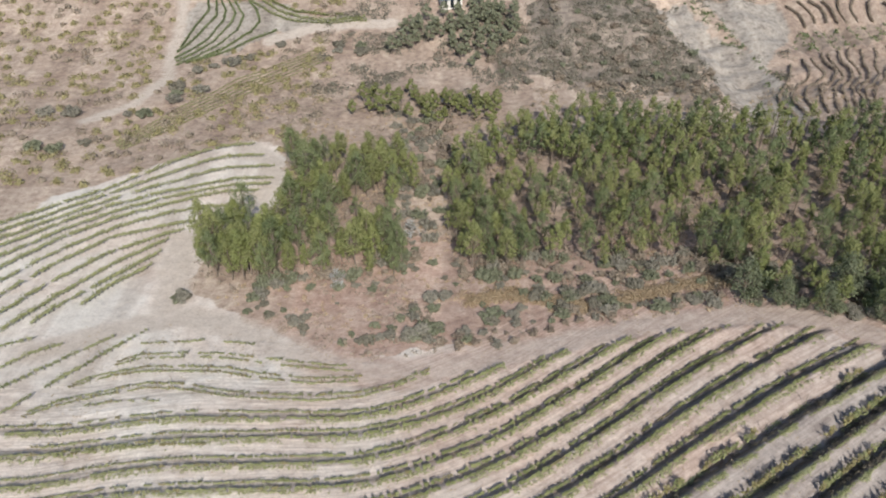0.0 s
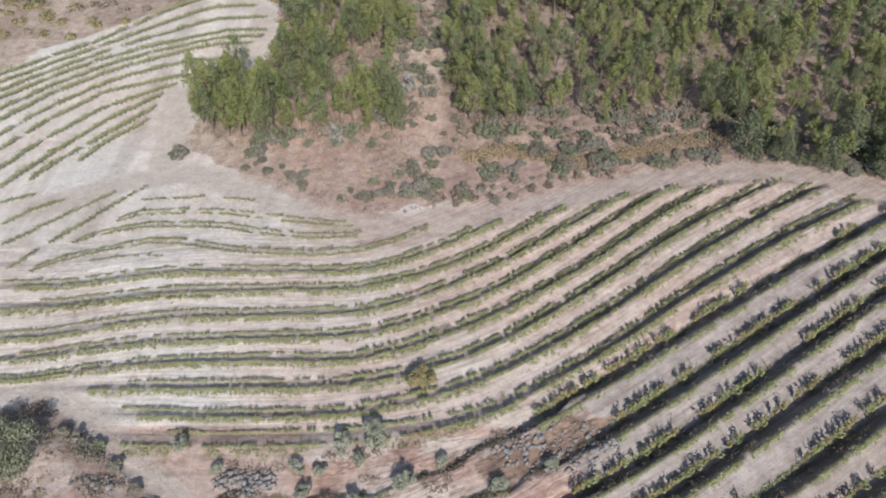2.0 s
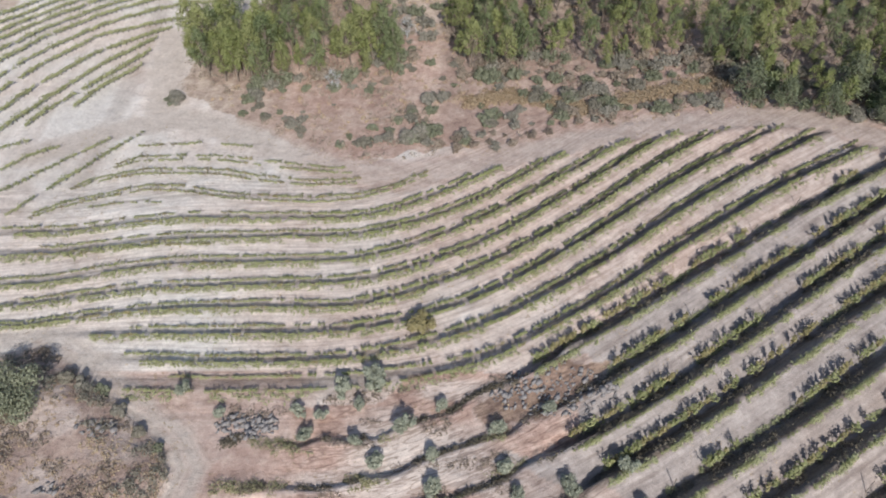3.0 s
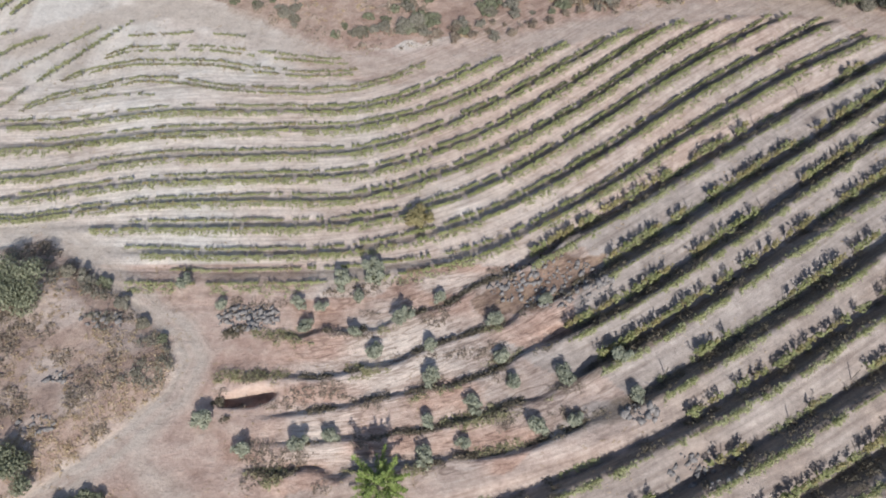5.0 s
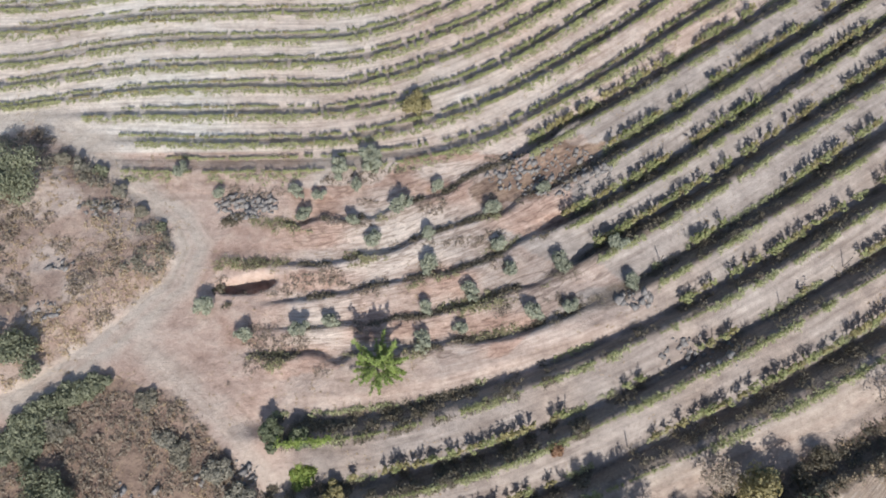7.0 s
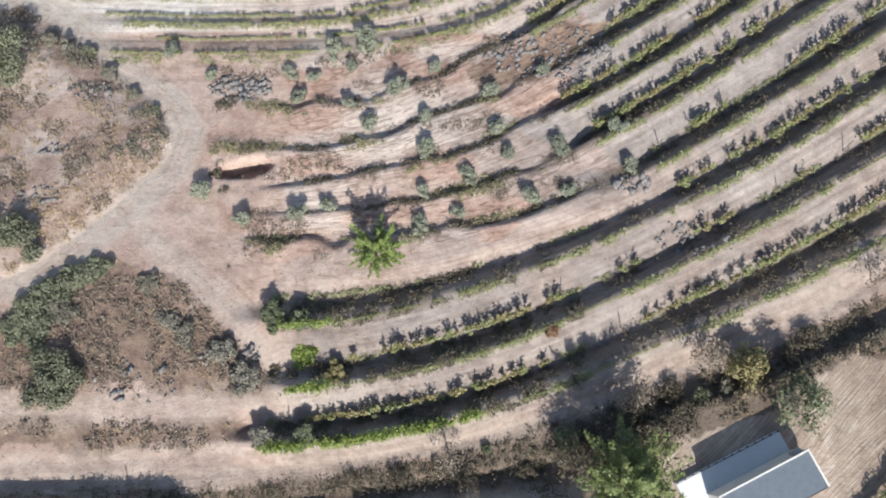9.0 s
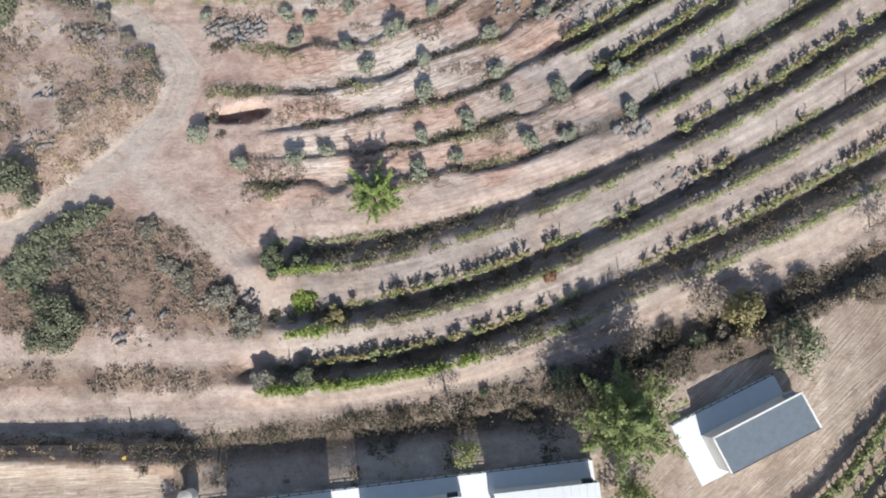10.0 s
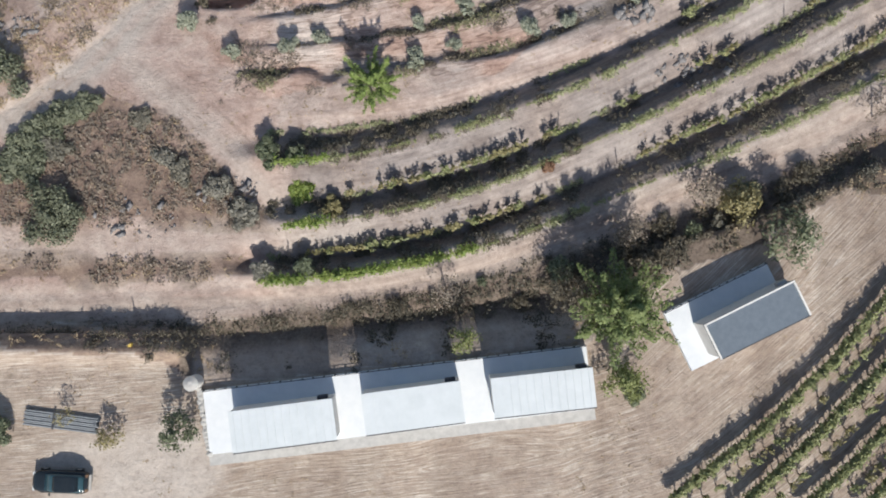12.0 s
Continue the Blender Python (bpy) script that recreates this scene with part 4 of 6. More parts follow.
VINES_FULL = [vine_mesh(s, 240, 1.5, 0.5, 1.35, VINE_LEAF, 0.18) for s in range(5)]
VINES_THIN = [vine_mesh(20 + s, 90, 1.2, 0.5, 1.2, VINE_DULL if s % 2 else VINE_LEAF) for s in range(4)]
VINES_GOBLET = [goblet_mesh(70 + s) for s in range(6)]
VINES_LOW = [vine_mesh(80 + s, 150, 1.5, 0.5, 0.95, VINE_LEAF, 0.13) for s in range(4)]
VINES_PALE = [vine_mesh(90 + s, 150, 1.5, 0.6, 0.95, PALE_VINE, 0.15) for s in range(4)]
VINES_FRESH = [vine_mesh(60 + s, 230, 1.5, 0.7, 1.3, BRIGHT_LEAF, 0.15) for s in range(3)]
VINES_BARE = [vine_mesh(40 + s, 34, 1.0, 0.5, 1.3, VINE_DULL) for s in range(3)]
POST_MESH = mesh("post", *tube([(0, 0, -0.3), (0, 0, 1.75)], (0.05, 0.045), 6), POST_WOOD)
VR = np.random.RandomState(3)


def vine_row(line, gap, fullness, label, group, posts=0.0, scale=1.0, keep=None, fresh=None, pools=None, pale=None):
    """One row of vines along a line of plan points."""
    L = np.asarray(line, float)
    seg = np.hypot(*np.diff(L, axis=0).T)
    s = np.concatenate([[0], np.cumsum(seg)])
    if s[-1] < gap * 2:
        return None
    at = np.arange(gap / 2, s[-1], gap)
    at = at + VR.normal(size=len(at)) * gap * 0.08
    x, y = np.interp(at, s, L[:, 0]), np.interp(at, s, L[:, 1])
    tx, ty = np.interp(at + 0.4, s, L[:, 0]) - np.interp(at - 0.4, s, L[:, 0]), np.interp(at + 0.4, s, L[:, 1]) - np.interp(at - 0.4, s, L[:, 1])
    z = height(x, y)
    full = fullness * (0.55 + 0.9 * vnoise(x, y, 11, 21))
    root = tagged(new("vine_row"), label, "vine row", group)
    root.location = (float(x[0]), float(y[0]), float(z[0]))
    for i in range(len(at)):
        if keep is not None and not keep(x[i], y[i]):
            continue
        r = VR.rand()
        if r > 0.55 + 0.45 * full[i]:
            continue
        pool = VINES_FULL if VR.rand() < full[i] else VINES_THIN if VR.rand() < 0.3 + 0.6 * full[i] else VINES_BARE
        if pools is not None:
            pool = pools
        if pale is not None and VR.rand() < ease(pale + 12, pale - 6, x[i]):
            pool = VINES_PALE if VR.rand() < 0.6 else VINES_THIN
        grow = scale
        if fresh is not None and x[i] < fresh:
            pool, grow = VINES_FRESH, 0.95
        ob = part("vine", pool[VR.randint(len(pool))], root)
        g = grow * (0.8 + 0.35 * VR.rand())
        ob.matrix_basis = (Matrix.Translation((x[i] - x[0], y[i] - y[0], z[i] - z[0]))
                           @ Matrix.Rotation(math.atan2(ty[i], tx[i]) + (math.pi if VR.rand() < 0.5 else 0), 4, "Z") @ Matrix.Diagonal((grow * (0.85 + 0.4 * VR.rand()), g, g, 1)))
    if posts:
        for a in np.arange(posts * VR.rand(), s[-1], posts):
            px, py = float(np.interp(a, s, L[:, 0])), float(np.interp(a, s, L[:, 1]))
            ob = part("post", POST_MESH, root, "weathered wooden post")
            ob.matrix_basis = Matrix.Translation((px - x[0], py - y[0], ground_at(px, py) - z[0])) @ pose(0, 0, 0, VR.normal() * 5, VR.normal() * 5)
    return root


SIDE_A = [(-44.4, 101.6), (-47.8, 98.2), (-51.0, 94.8), (-56.3, 86.2), (-60.5, 77.8)]
SIDE_B = [(-41.2, 107.4), (-46.2, 105.4), (-53.6, 102.3), (-59.9, 95.1), (-64.6, 86.5)]
SIDE_C = [(-33.5, 118.8), (-38.8, 118.0), (-45.7, 113.7), (-55.5, 108.0), (-62.7, 101.8), (-67.9, 93.5)]
SIDE_D = [(-29.6, 123.2), (-37.8, 122.6), (-45.9, 118.2), (-57.3, 112.9), (-64.9, 107.1), (-71.0, 100.0)]
SIDE_E = [(-37.5, 137.1), (-42.9, 136.0), (-49.3, 130.8), (-55.7, 123.6), (-67.3, 113.2), (-74.1, 106.7)]
SIDE_F = [(-45.1, 94.2), (-49.1, 89.3), (-52.1, 83.5)]
SIDE_G = [(-44.6, 98.1), (-49.8, 91.2), (-55.2, 83.6), (-57.1, 79.6)]
C0 = [(-52.4, 61.2), (-48.3, 67.2), (-43.6, 74.0), (-40.1, 78.7)]
C1 = [(-54.7, 65.9), (-51.4, 69.5), (-48.4, 72.8), (-44.1, 77.1)]
C2 = [(-56.7, 70.0), (-53.9, 73.2), (-50.5, 75.2)]
C3 = [(-58.9, 74.6), (-55.2, 76.3)]
D0 = [(18.6, -17.8), (25.6, -12.6), (31.2, -7.4), (36.8, -1.0)]
D1 = [(23.6, -18.7), (29.7, -13.3), (36.6, -6.5)]
D2 = [(28.6, -18.8), (32.4, -15.6), (36.5, -11.5)]
D3 = [(33.2, -18.9), (36.4, -15.9)]
KM1 = [(-49.4, 61.2), (-46.5, 63.1), (-41.8, 65.0), (-36.8, 66.6), (-32.5, 66.3), (-26.6, 65.0), (-20.9, 64.3), (-15.3, 64.0), (-9.9, 64.6), (-5.9, 66.3), (-1.7, 68.9)]
KM2 = [(-46.0, 66.7), (-43.7, 68.1), (-38.5, 69.7), (-33.5, 69.9), (-27.7, 69.6), (-23.8, 68.5), (-16.5, 67.3), (-10.2, 67.7)]
KM3 = [(-42.2, 70.9), (-39.4, 72.4), (-35.8, 72.7), (-29.2, 72.7), (-24.5, 71.8), (-19.2, 70.8), (-14.7, 70.0), (-11.5, 69.8)]
KM4 = [(-40.3, 75.2), (-36.6, 75.5), (-31.5, 76.0), (-25.2, 75.0)]
KM5 = [(-43.0, 62.7), (-38.9, 63.7), (-33.4, 63.7)]
KM6 = [(-42.7, 54.2), (-36.9, 55.4), (-30.8, 56.1), (-26.6, 56.1)]
FAN = [[(-64.7, 185.6), (-63.2, 194.6), (-61.1, 202.6), (-63.3, 212.0)], [(-64.8, 180.1), (-58.6, 189.7), (-56.4, 197.1), (-56.7, 202.7), (-60.9, 212.0)],
       [(-65.0, 183.0), (-61.2, 192.0), (-58.6, 200.0), (-60.5, 210.0)], [(-63.6, 176.5), (-56.4, 185.8), (-52.0, 192.9), (-51.5, 199.7), (-57.5, 212.0)],
       [(-64.0, 178.5), (-57.5, 188.0), (-54.3, 195.0), (-54.0, 201.5), (-58.5, 211.0)], [(-48.8, 191.0), (-46.9, 196.8), (-48.5, 202.4), (-54.0, 212.0)],
       [(-61.5, 177.6), (-53.6, 185.5), (-48.5, 192.0)], [(-59.7, 178.8), (-50.7, 185.3), (-42.1, 193.3)]]
W0 = [(-66.6, 139.9), (-58.5, 152.0), (-47.7, 169.6), (-31.0, 183.8)]
W1 = [(-63.7, 136.4), (-55.7, 145.9), (-43.8, 162.8), (-28.4, 178.3)]

ARC_A = [(-53.5, 212.0), (-51.7, 208.0), (-44.7, 201.1), (-38.2, 196.8), (-26.6, 196.2), (-19.5, 197.8)]
ARC_B = [(-51.0, 212.0), (-48.4, 208.0), (-42.5, 202.0), (-36.5, 198.4), (-26.2, 197.6), (-20.0, 199.0)]
ARC_C = [(-46.2, 208.0), (-38.0, 201.5), (-26.0, 200.2)]
STEP_A = [(82.0, 175.7), (80.2, 167.0), (76.9, 159.8), (75.2, 147.5)]
STEP_B = [(96.1, 182.8), (92.6, 172.1), (87.1, 161.1), (82.8, 145.0)]
STEP_C = [(109.4, 188.5), (105.1, 175.4), (95.0, 158.7), (89.5, 144.3)]
STEP_D = [(89.7, 206.1), (90.7, 201.9), (92.0, 196.1)]
STEP_E = [(116.0, 206.9), (116.1, 203.6), (115.6, 199.4)]

for k, (x0, x1) in SPANS.items():
    lower = k >= 8
    for side, label in ((-0.2, "green vine row along the outer edge of a terrace"), (0.25, "vine row at the foot of a terrace bank")):
        a, b = x0, x1
        if not lower and side > 0:
            a = a + (4 if k % 2 else -2)
        xs = np.arange(a, b, 0.5)
        if k == 13 and side > 0:
            xs = xs[xs > 20]
        ys = curve_y(xs, k - side)
        if not lower and side > 0:
            w = ease(0, 35, xs)
            ys = curve_y(xs, k - 0.15) * (1 - w) + curve_y(xs, k - 0.23) * w
        line = np.stack([xs, ys], 1)[ys < 96]
        full = (0.78 if side < 0 else 0.8) if not lower else (0.8 if side < 0 else 0.72 if k < 12 else 0.45)
        if k in (12, 13) and side < 0:
            full = 0.2
        gap = (0.78 if not lower else 0.68) if side < 0 else (0.8 if not lower else 0.66)
        vine_row(line, gap, full, label, "rows of the terraced vineyard", 7.0 if lower and side > 0 else 0.0, (0.6 if side < 0 else 0.6) if not lower else (0.5 if side < 0 else 0.95), pools=None if not lower else VINES_LOW if side < 0 else VINES_GOBLET, fresh={13: -9.0, 14: -8.5, 15: 3.0}.get(k) if side < 0 else None, pale=None if lower else -14,
                 keep=lambda px, py, gappy=lower and side > 0: not inside(WILD, px, py) and near(TRACK_TOP, px, py) > 2.3 and not (gappy and vnoise(px, py, 3.2, 36) < 0.34))


def between(guides, keys, k, n=24):
    """Points of row k between guide lines given at keys."""
    res = []
    for g in guides:
        g = np.asarray(g, float)
        s = np.concatenate([[0], np.cumsum(np.hypot(*np.diff(g, axis=0).T))])
        q = np.linspace(0, s[-1], n)
        res.append(np.stack([np.interp(q, s, g[:, 0]), np.interp(q, s, g[:, 1])], 1))
    res = np.array(res)
    j = min(max(np.searchsorted(keys, k) - 1, 0), len(keys) - 2)
    t = (k - keys[j]) / (keys[j + 1] - keys[j])
    return res[j] * (1 - t) + res[j + 1] * t


for k in range(10):
    vine_row(between((SIDE_A, SIDE_B, SIDE_C, SIDE_D, SIDE_E), (0, 2, 4, 6, 9), k), 0.85, 0.75, "vine row on the gentle side slope", "rows of the side vineyard", 0, 1.0, pools=VINES_PALE)
for line in (SIDE_F, SIDE_G):
    vine_row(line, 0.85, 0.8, "short vine row on the gentle side slope", "rows of the side vineyard", 0, 1.0, pools=VINES_PALE)
for line in (C0, C1, C2, C3):
    vine_row(line, 1.0, 0.6, "short vine row beside the track junction", "short rows by the junction", 0, 0.85, pools=VINES_PALE + VINES_LOW)
for line, full in ((KM1, 0.9), (KM2, 0.7), (KM3, 0.7), (KM4, 0.55), (KM5, 0.6), (KM6, 0.6)):
    for off in (-0.45, 0.45) if len(line) > 4 else (0.0,):
        vine_row(np.array(line) + [0.3 * off, off], 0.85, full, "thin pale vine row near the upper track", "rows of the terraced vineyard", 0, 0.62, pools=VINES_PALE + VINES_THIN)
for line in (D0, D1, D2, D3):
    L0 = np.asarray(line, float)
    vine_row(L0, 0.62, 1.5, "vine row below the single cabin", "rows below the cabins", 6.0, 1.15)
    vine_row(L0 + [0.95, -1.25], 1.2, 0.3, "thin vine row below the single cabin", "rows below the cabins", 0, 0.85, pools=VINES_GOBLET)


# ---- grass along the terrace edges ----
def tufts(name, label, category, x, y, z, size, mat, per, wide, tall, seed):
    rng = np.random.RandomState(seed)
    n = len(x)
    C = np.stack([x, y, z], 1)[:, None, :] + rng.normal(size=(n, per, 3)) * np.stack([wide, wide, 0 * wide], 1)[:, None, :] * 0.33
    C[..., 2] += rng.rand(n, per) * tall[:, None] * (1 - 0.5 * np.minimum(1, np.hypot(C[..., 0] - x[:, None], C[..., 1] - y[:, None]) / np.maximum(wide[:, None], 0.05)))
    out = C - np.stack([x, y, z], 1)[:, None, :] + [0, 0, 0.35]
    V, Q = leaves(rng, C.reshape(-1, 3), np.repeat(size, per), 0.6, 1.4, out=out.reshape(-1, 3))
    return tagged(new(name, mesh(name, V, Q, mat)), label, category, kind="stuff")


def scatter(rng, n, box_, test):
    x = box_[0] + (box_[1] - box_[0]) * rng.rand(n)
    y = box_[2] + (box_[3] - box_[2]) * rng.rand(n)
    m = test(x, y)
    return x[m], y[m]


def edge_grass():
    rng = np.random.RandomState(31)
    X, Y = [], []
    for k, (x0, x1) in SPANS.items():
        n = int((x1 - x0) * (9 if k < 8 else 20))
        x = x0 + (x1 - x0) * rng.rand(n)
        f = (-0.27 if k < 8 else -0.21) + 0.05 * rng.normal(size=n) * (1 if k < 8 else 0.65)
        y = np.array([curve_y(np.array([a]), k - b)[0] for a, b in zip(x, f)])
        keep = (vnoise(x, y, 6, 33) > 0.25) & ((k < 8) | (vnoise(x, y, 1.5, 34) > 0.42)) & ~inside(WILD, x, y) & (near(TRACK_TOP, x, y) > 2.2)
        X.append(x[keep])
        Y.append(y[keep])
        if k >= 8:
            y = curve_y(x, k - 0.225) - 0.12 * rng.normal(size=n)
            keep = (vnoise(x, y, 2.5, 35) > 0.55) & (rng.rand(n) < 0.6)
            X.append(x[keep])
            Y.append(y[keep])
    x, y = np.concatenate(X), np.concatenate(Y)
    n = len(x)
    tufts("edge_grass", "yellow-green grass and weeds along terrace edges", "grass", x, y, height(x, y), np.full(n, 0.12), GRASS_LEAF, 9, np.full(n, 0.3), 0.2 + 0.25 * rng.rand(n), 32)


edge_grass()


# ---- trees and shrubs ----
def tree_meshes(seed, tall, wide, n, leaf, size, base=0.3, long=1.7, clumps=16, puff=1.0, spike=0.0, rise=0.95):
    """Trunk with limbs, and a crown of leaf clumps with gaps."""
    rng = np.random.RandomState(seed)
    top = np.array([rng.normal() * 0.06 * tall, rng.normal() * 0.06 * tall, tall * 0.82])
    limbs = [tube([(0, 0, -0.3), top * 0.35 + rng.normal(size=3) * [0.1, 0.1, 0], top * 0.7, top], np.array([0.032, 0.024, 0.016, 0.006]) * tall * 0.55, 7)]
    C, O = [], []
    for i in range(clumps):
        h = base + (1 - base) * (i + rng.rand()) / clumps
        ang = i * 2.4 + rng.rand()
        prof = math.sin(min(1.0, (h - base) / (1 - base) * 0.9 + 0.18) * math.pi) ** 0.7
        r = wide * 0.5 * prof * (0.45 + 0.6 * rng.rand())
        c = np.array([math.cos(ang) * r, math.sin(ang) * r, h * tall]) + top * [h, h, 0]
        b = top * max(0.15, h - 0.18)
        limbs.append(tube([b, (b + c) / 2 + [0, 0, 0.04 * tall], c], np.array([0.012, 0.008, 0.003]) * tall * 0.5, 4))
        k = int(n / clumps * (0.6 + 0.8 * rng.rand()))
        d = rng.normal(size=(k, 3))
        d /= np.linalg.norm(d, axis=1)[:, None]
        if spike:
            w = rng.rand(k)[:, None]
            C.append(b * (1 - w) * 0.6 + (c * [1.2, 1.2, 1.0]) * (0.4 + 0.6 * w) + d * wide * spike * (1.25 - w))
            O.append(d * 0.7 + [0, 0, 0.8])
            continue
        C.append(c + d * (rng.rand(k) ** 0.45)[:, None] * wide * puff * (0.17 + 0.12 * rng.rand()) * [1, 1, rise])
        O.append(d + [math.cos(ang) * 0.4, math.sin(ang) * 0.4, 0.3])
    V, Q = leaves(rng, np.concatenate(C), size, 0.6, long, out=np.concatenate(O))
    return mesh("trunk", *merge(limbs), BARK), mesh("crown", V, Q, leaf)


def tree(seed, tall, wide, n, leaf, size, label, category="tree", group="", **kw):
    t, c = tree_meshes(seed, tall, wide, n, leaf, size, **kw)
    root = tagged(new("tree"), label, category, group)
    part("trunk", t, root)
    part("crown", c, root)
    return root


def put(ob, x, y, s=1.0, turn=0.0, sink=0.05):
    ob.matrix_basis = Matrix.Translation((x, y, ground_at(x, y) - sink)) @ Matrix.Rotation(turn, 4, "Z") @ Matrix.Diagonal((s, s, s, 1))
    return ob


def place_again(ob, x, y, s, turn, sink=0.05):
    m = Matrix.Translation((x, y, ground_at(x, y) - sink)) @ Matrix.Rotation(turn, 4, "Z") @ Matrix.Diagonal((s, s, s, 1))
    c = copy_thing(ob, Matrix.Identity(4))
    c.matrix_basis = m
    return c


def poisson(rng, polys, spacing, limit, tries=9000):
    """Spaced points inside polygons."""
    pts = []
    allp = np.array([p for q in polys for p in q])
    lo, hi = allp.min(0), allp.max(0)
    cand = lo + (hi - lo) * rng.rand(tries, 2)
    ok = np.zeros(tries, bool)
    for q in polys:
        ok |= inside(q, cand[:, 0], cand[:, 1])
    for p in cand[ok]:
        if len(pts) >= limit:
            break
        if not pts or np.min(np.hypot(*(np.array(pts) - p).T)) > spacing * (0.62 + 0.85 * vnoise(p[0], p[1], 7, 41)):
            pts.append(p)
    return np.array(pts)


FR = np.random.RandomState(11)
KINDS = [tree(100 + i, 8.4 + 0.8 * (i % 3), 3.4 + 0.5 * (i % 3), 2100, (EUC_LEAF, WARM_LEAF, COOL_LEAF)[i % 3], 0.16, "olive-green forest tree with a slender trunk", group="forest trees", base=0.36, clumps=20, puff=0.9, long=2.0, rise=1.2) for i in range(8)]
inner = [p for p in poisson(FR, [FOREST], 2.6, 1200, 16000)]
inner.sort(key=lambda p: math.hypot(p[0], p[1]))
grove = np.concatenate([poisson(FR, [GROVE_TIP], 2.3, 26), poisson(FR, [GROVE_TOP], 2.3, 75), poisson(FR, [GROVE_LOW], 2.7, 40), poisson(FR, [GROVE], 6.0, 20)])
spots = np.concatenate([np.array(inner[:190]), grove])
inner = inner[190:]
for i, (x, y) in enumerate(spots):
    s, turn = 0.42 + 0.5 * FR.rand() + (0.15 if x < -24 else 0), 6.28 * FR.rand()
    if i < len(KINDS):
        put(KINDS[i], x, y, s, turn)
    else:
        place_again(KINDS[FR.randint(len(KINDS))], x, y, s, turn)


def far_wood(name, label, poly, spacing, tall, leaf, seed, size=0.55, per=150, pts=None, wide=1.0):
    """A far strip of wood as one mass of crowns and stems."""
    rng = np.random.RandomState(seed)
    pts = poisson(rng, [poly], spacing, 400) if pts is None else pts
    C, O, stems = [], [], []
    for x, y in pts:
        z, h = ground_at(x, y), tall * (0.6 + 0.6 * rng.rand())
        stems.append(tube([(x, y, z - 0.3), (x, y, z + h * 0.8)], (0.12, 0.04), 4))
        for j in range(9):
            v = 0.36 + 0.58 * (j + rng.rand()) / 9
            r = h * 0.2 * wide * math.sin(math.pi * min(1.0, 0.25 + 0.75 * (v - 0.36) / 0.6)) * (0.4 + 0.6 * rng.rand())
            c = np.array([x + r * math.cos(2.4 * j), y + r * math.sin(2.4 * j), z + h * v])
            q = rng.normal(size=(per // 9, 3))
            q /= np.linalg.norm(q, axis=1)[:, None]
            C.append(c + q * (rng.rand(per // 9) ** 0.45)[:, None] * h * [0.085 * wide, 0.085 * wide, 0.12])
            O.append(q + [0.3 * math.cos(2.4 * j), 0.3 * math.sin(2.4 * j), 0.35])
    V, Q = leaves(rng, np.concatenate(C), size, 0.6, 1.8, out=np.concatenate(O))
    V2, Q2 = merge(stems)
    Vm, Qm = merge([(V, Q), (V2, Q2)])
    me = mesh(name, Vm, Qm, leaf, BARK)
    idx = np.zeros(len(Qm), np.int32)
    idx[len(Q):] = 1
    me.polygons.foreach_set("material_index", idx)
    tagged(new(name, me), label, "wood", kind="stuff")


for i, leaf_kind in enumerate((EUC_LEAF, WARM_LEAF, COOL_LEAF)):
    far_wood("deep_wood", ("dense olive-green", "dense yellow-green", "dense dark green")[i] + " trees deep in the forest", FOREST, 3.7, 7.4, leaf_kind, 50 + 7 * i, 0.2, 720, inner[i::3])
far_wood("far_wood", "strip of small green trees beyond the clearing", NARROW, 2.9, 4.8, WARM_LEAF, 51, 0.24, 520, wide=1.4)
far_wood("hilltop_wood", "olive-brown wood on the far hillside", DARKWOOD, 2.4, 4.2, SAGE_LEAF, 52, 0.3, 420, wide=1.7)


def bush_mesh(seed, wide, tall, n, leaf, size):
    rng = np.random.RandomState(seed)
    C, O = [], []
    sx, sy = 0.75 + 0.5 * rng.rand(), 0.75 + 0.5 * rng.rand()
    for i in range(9):
        a, r = i * 2.4, wide * 0.34 * math.sqrt((i + 0.5) / 9) * (0.6 + 0.8 * rng.rand())
        c = np.array([math.cos(a) * r * sx, math.sin(a) * r * sy, tall * (0.35 + 0.32 * rng.rand())])
        d = rng.normal(size=(n // 9, 3))
        d /= np.linalg.norm(d, axis=1)[:, None]
        C.append(c + d * (rng.rand(n // 9) ** 0.4)[:, None] * [wide * 0.2, wide * 0.2, tall * 0.33])
        O.append(d + [0, 0, 0.35])
    C = np.concatenate(C)
    C[:, 2] = np.maximum(C[:, 2], 0.03)
    V, Q = leaves(rng, C, size, 0.7, 1.5, out=np.concatenate(O))
    st = [tube([(0, 0, -0.2), (math.cos(j * 2.1) * wide * 0.2, math.sin(j * 2.1) * wide * 0.2, tall * 0.6)], (0.05, 0.015), 5) for j in range(4)]
    Vm, Qm = merge([(V, Q)] + st)
    me = mesh("bush", Vm, Qm, leaf, BARK)
    idx = np.zeros(len(Qm), np.int32)
    idx[len(Q):] = 1
    me.polygons.foreach_set("material_index", idx)
    return me


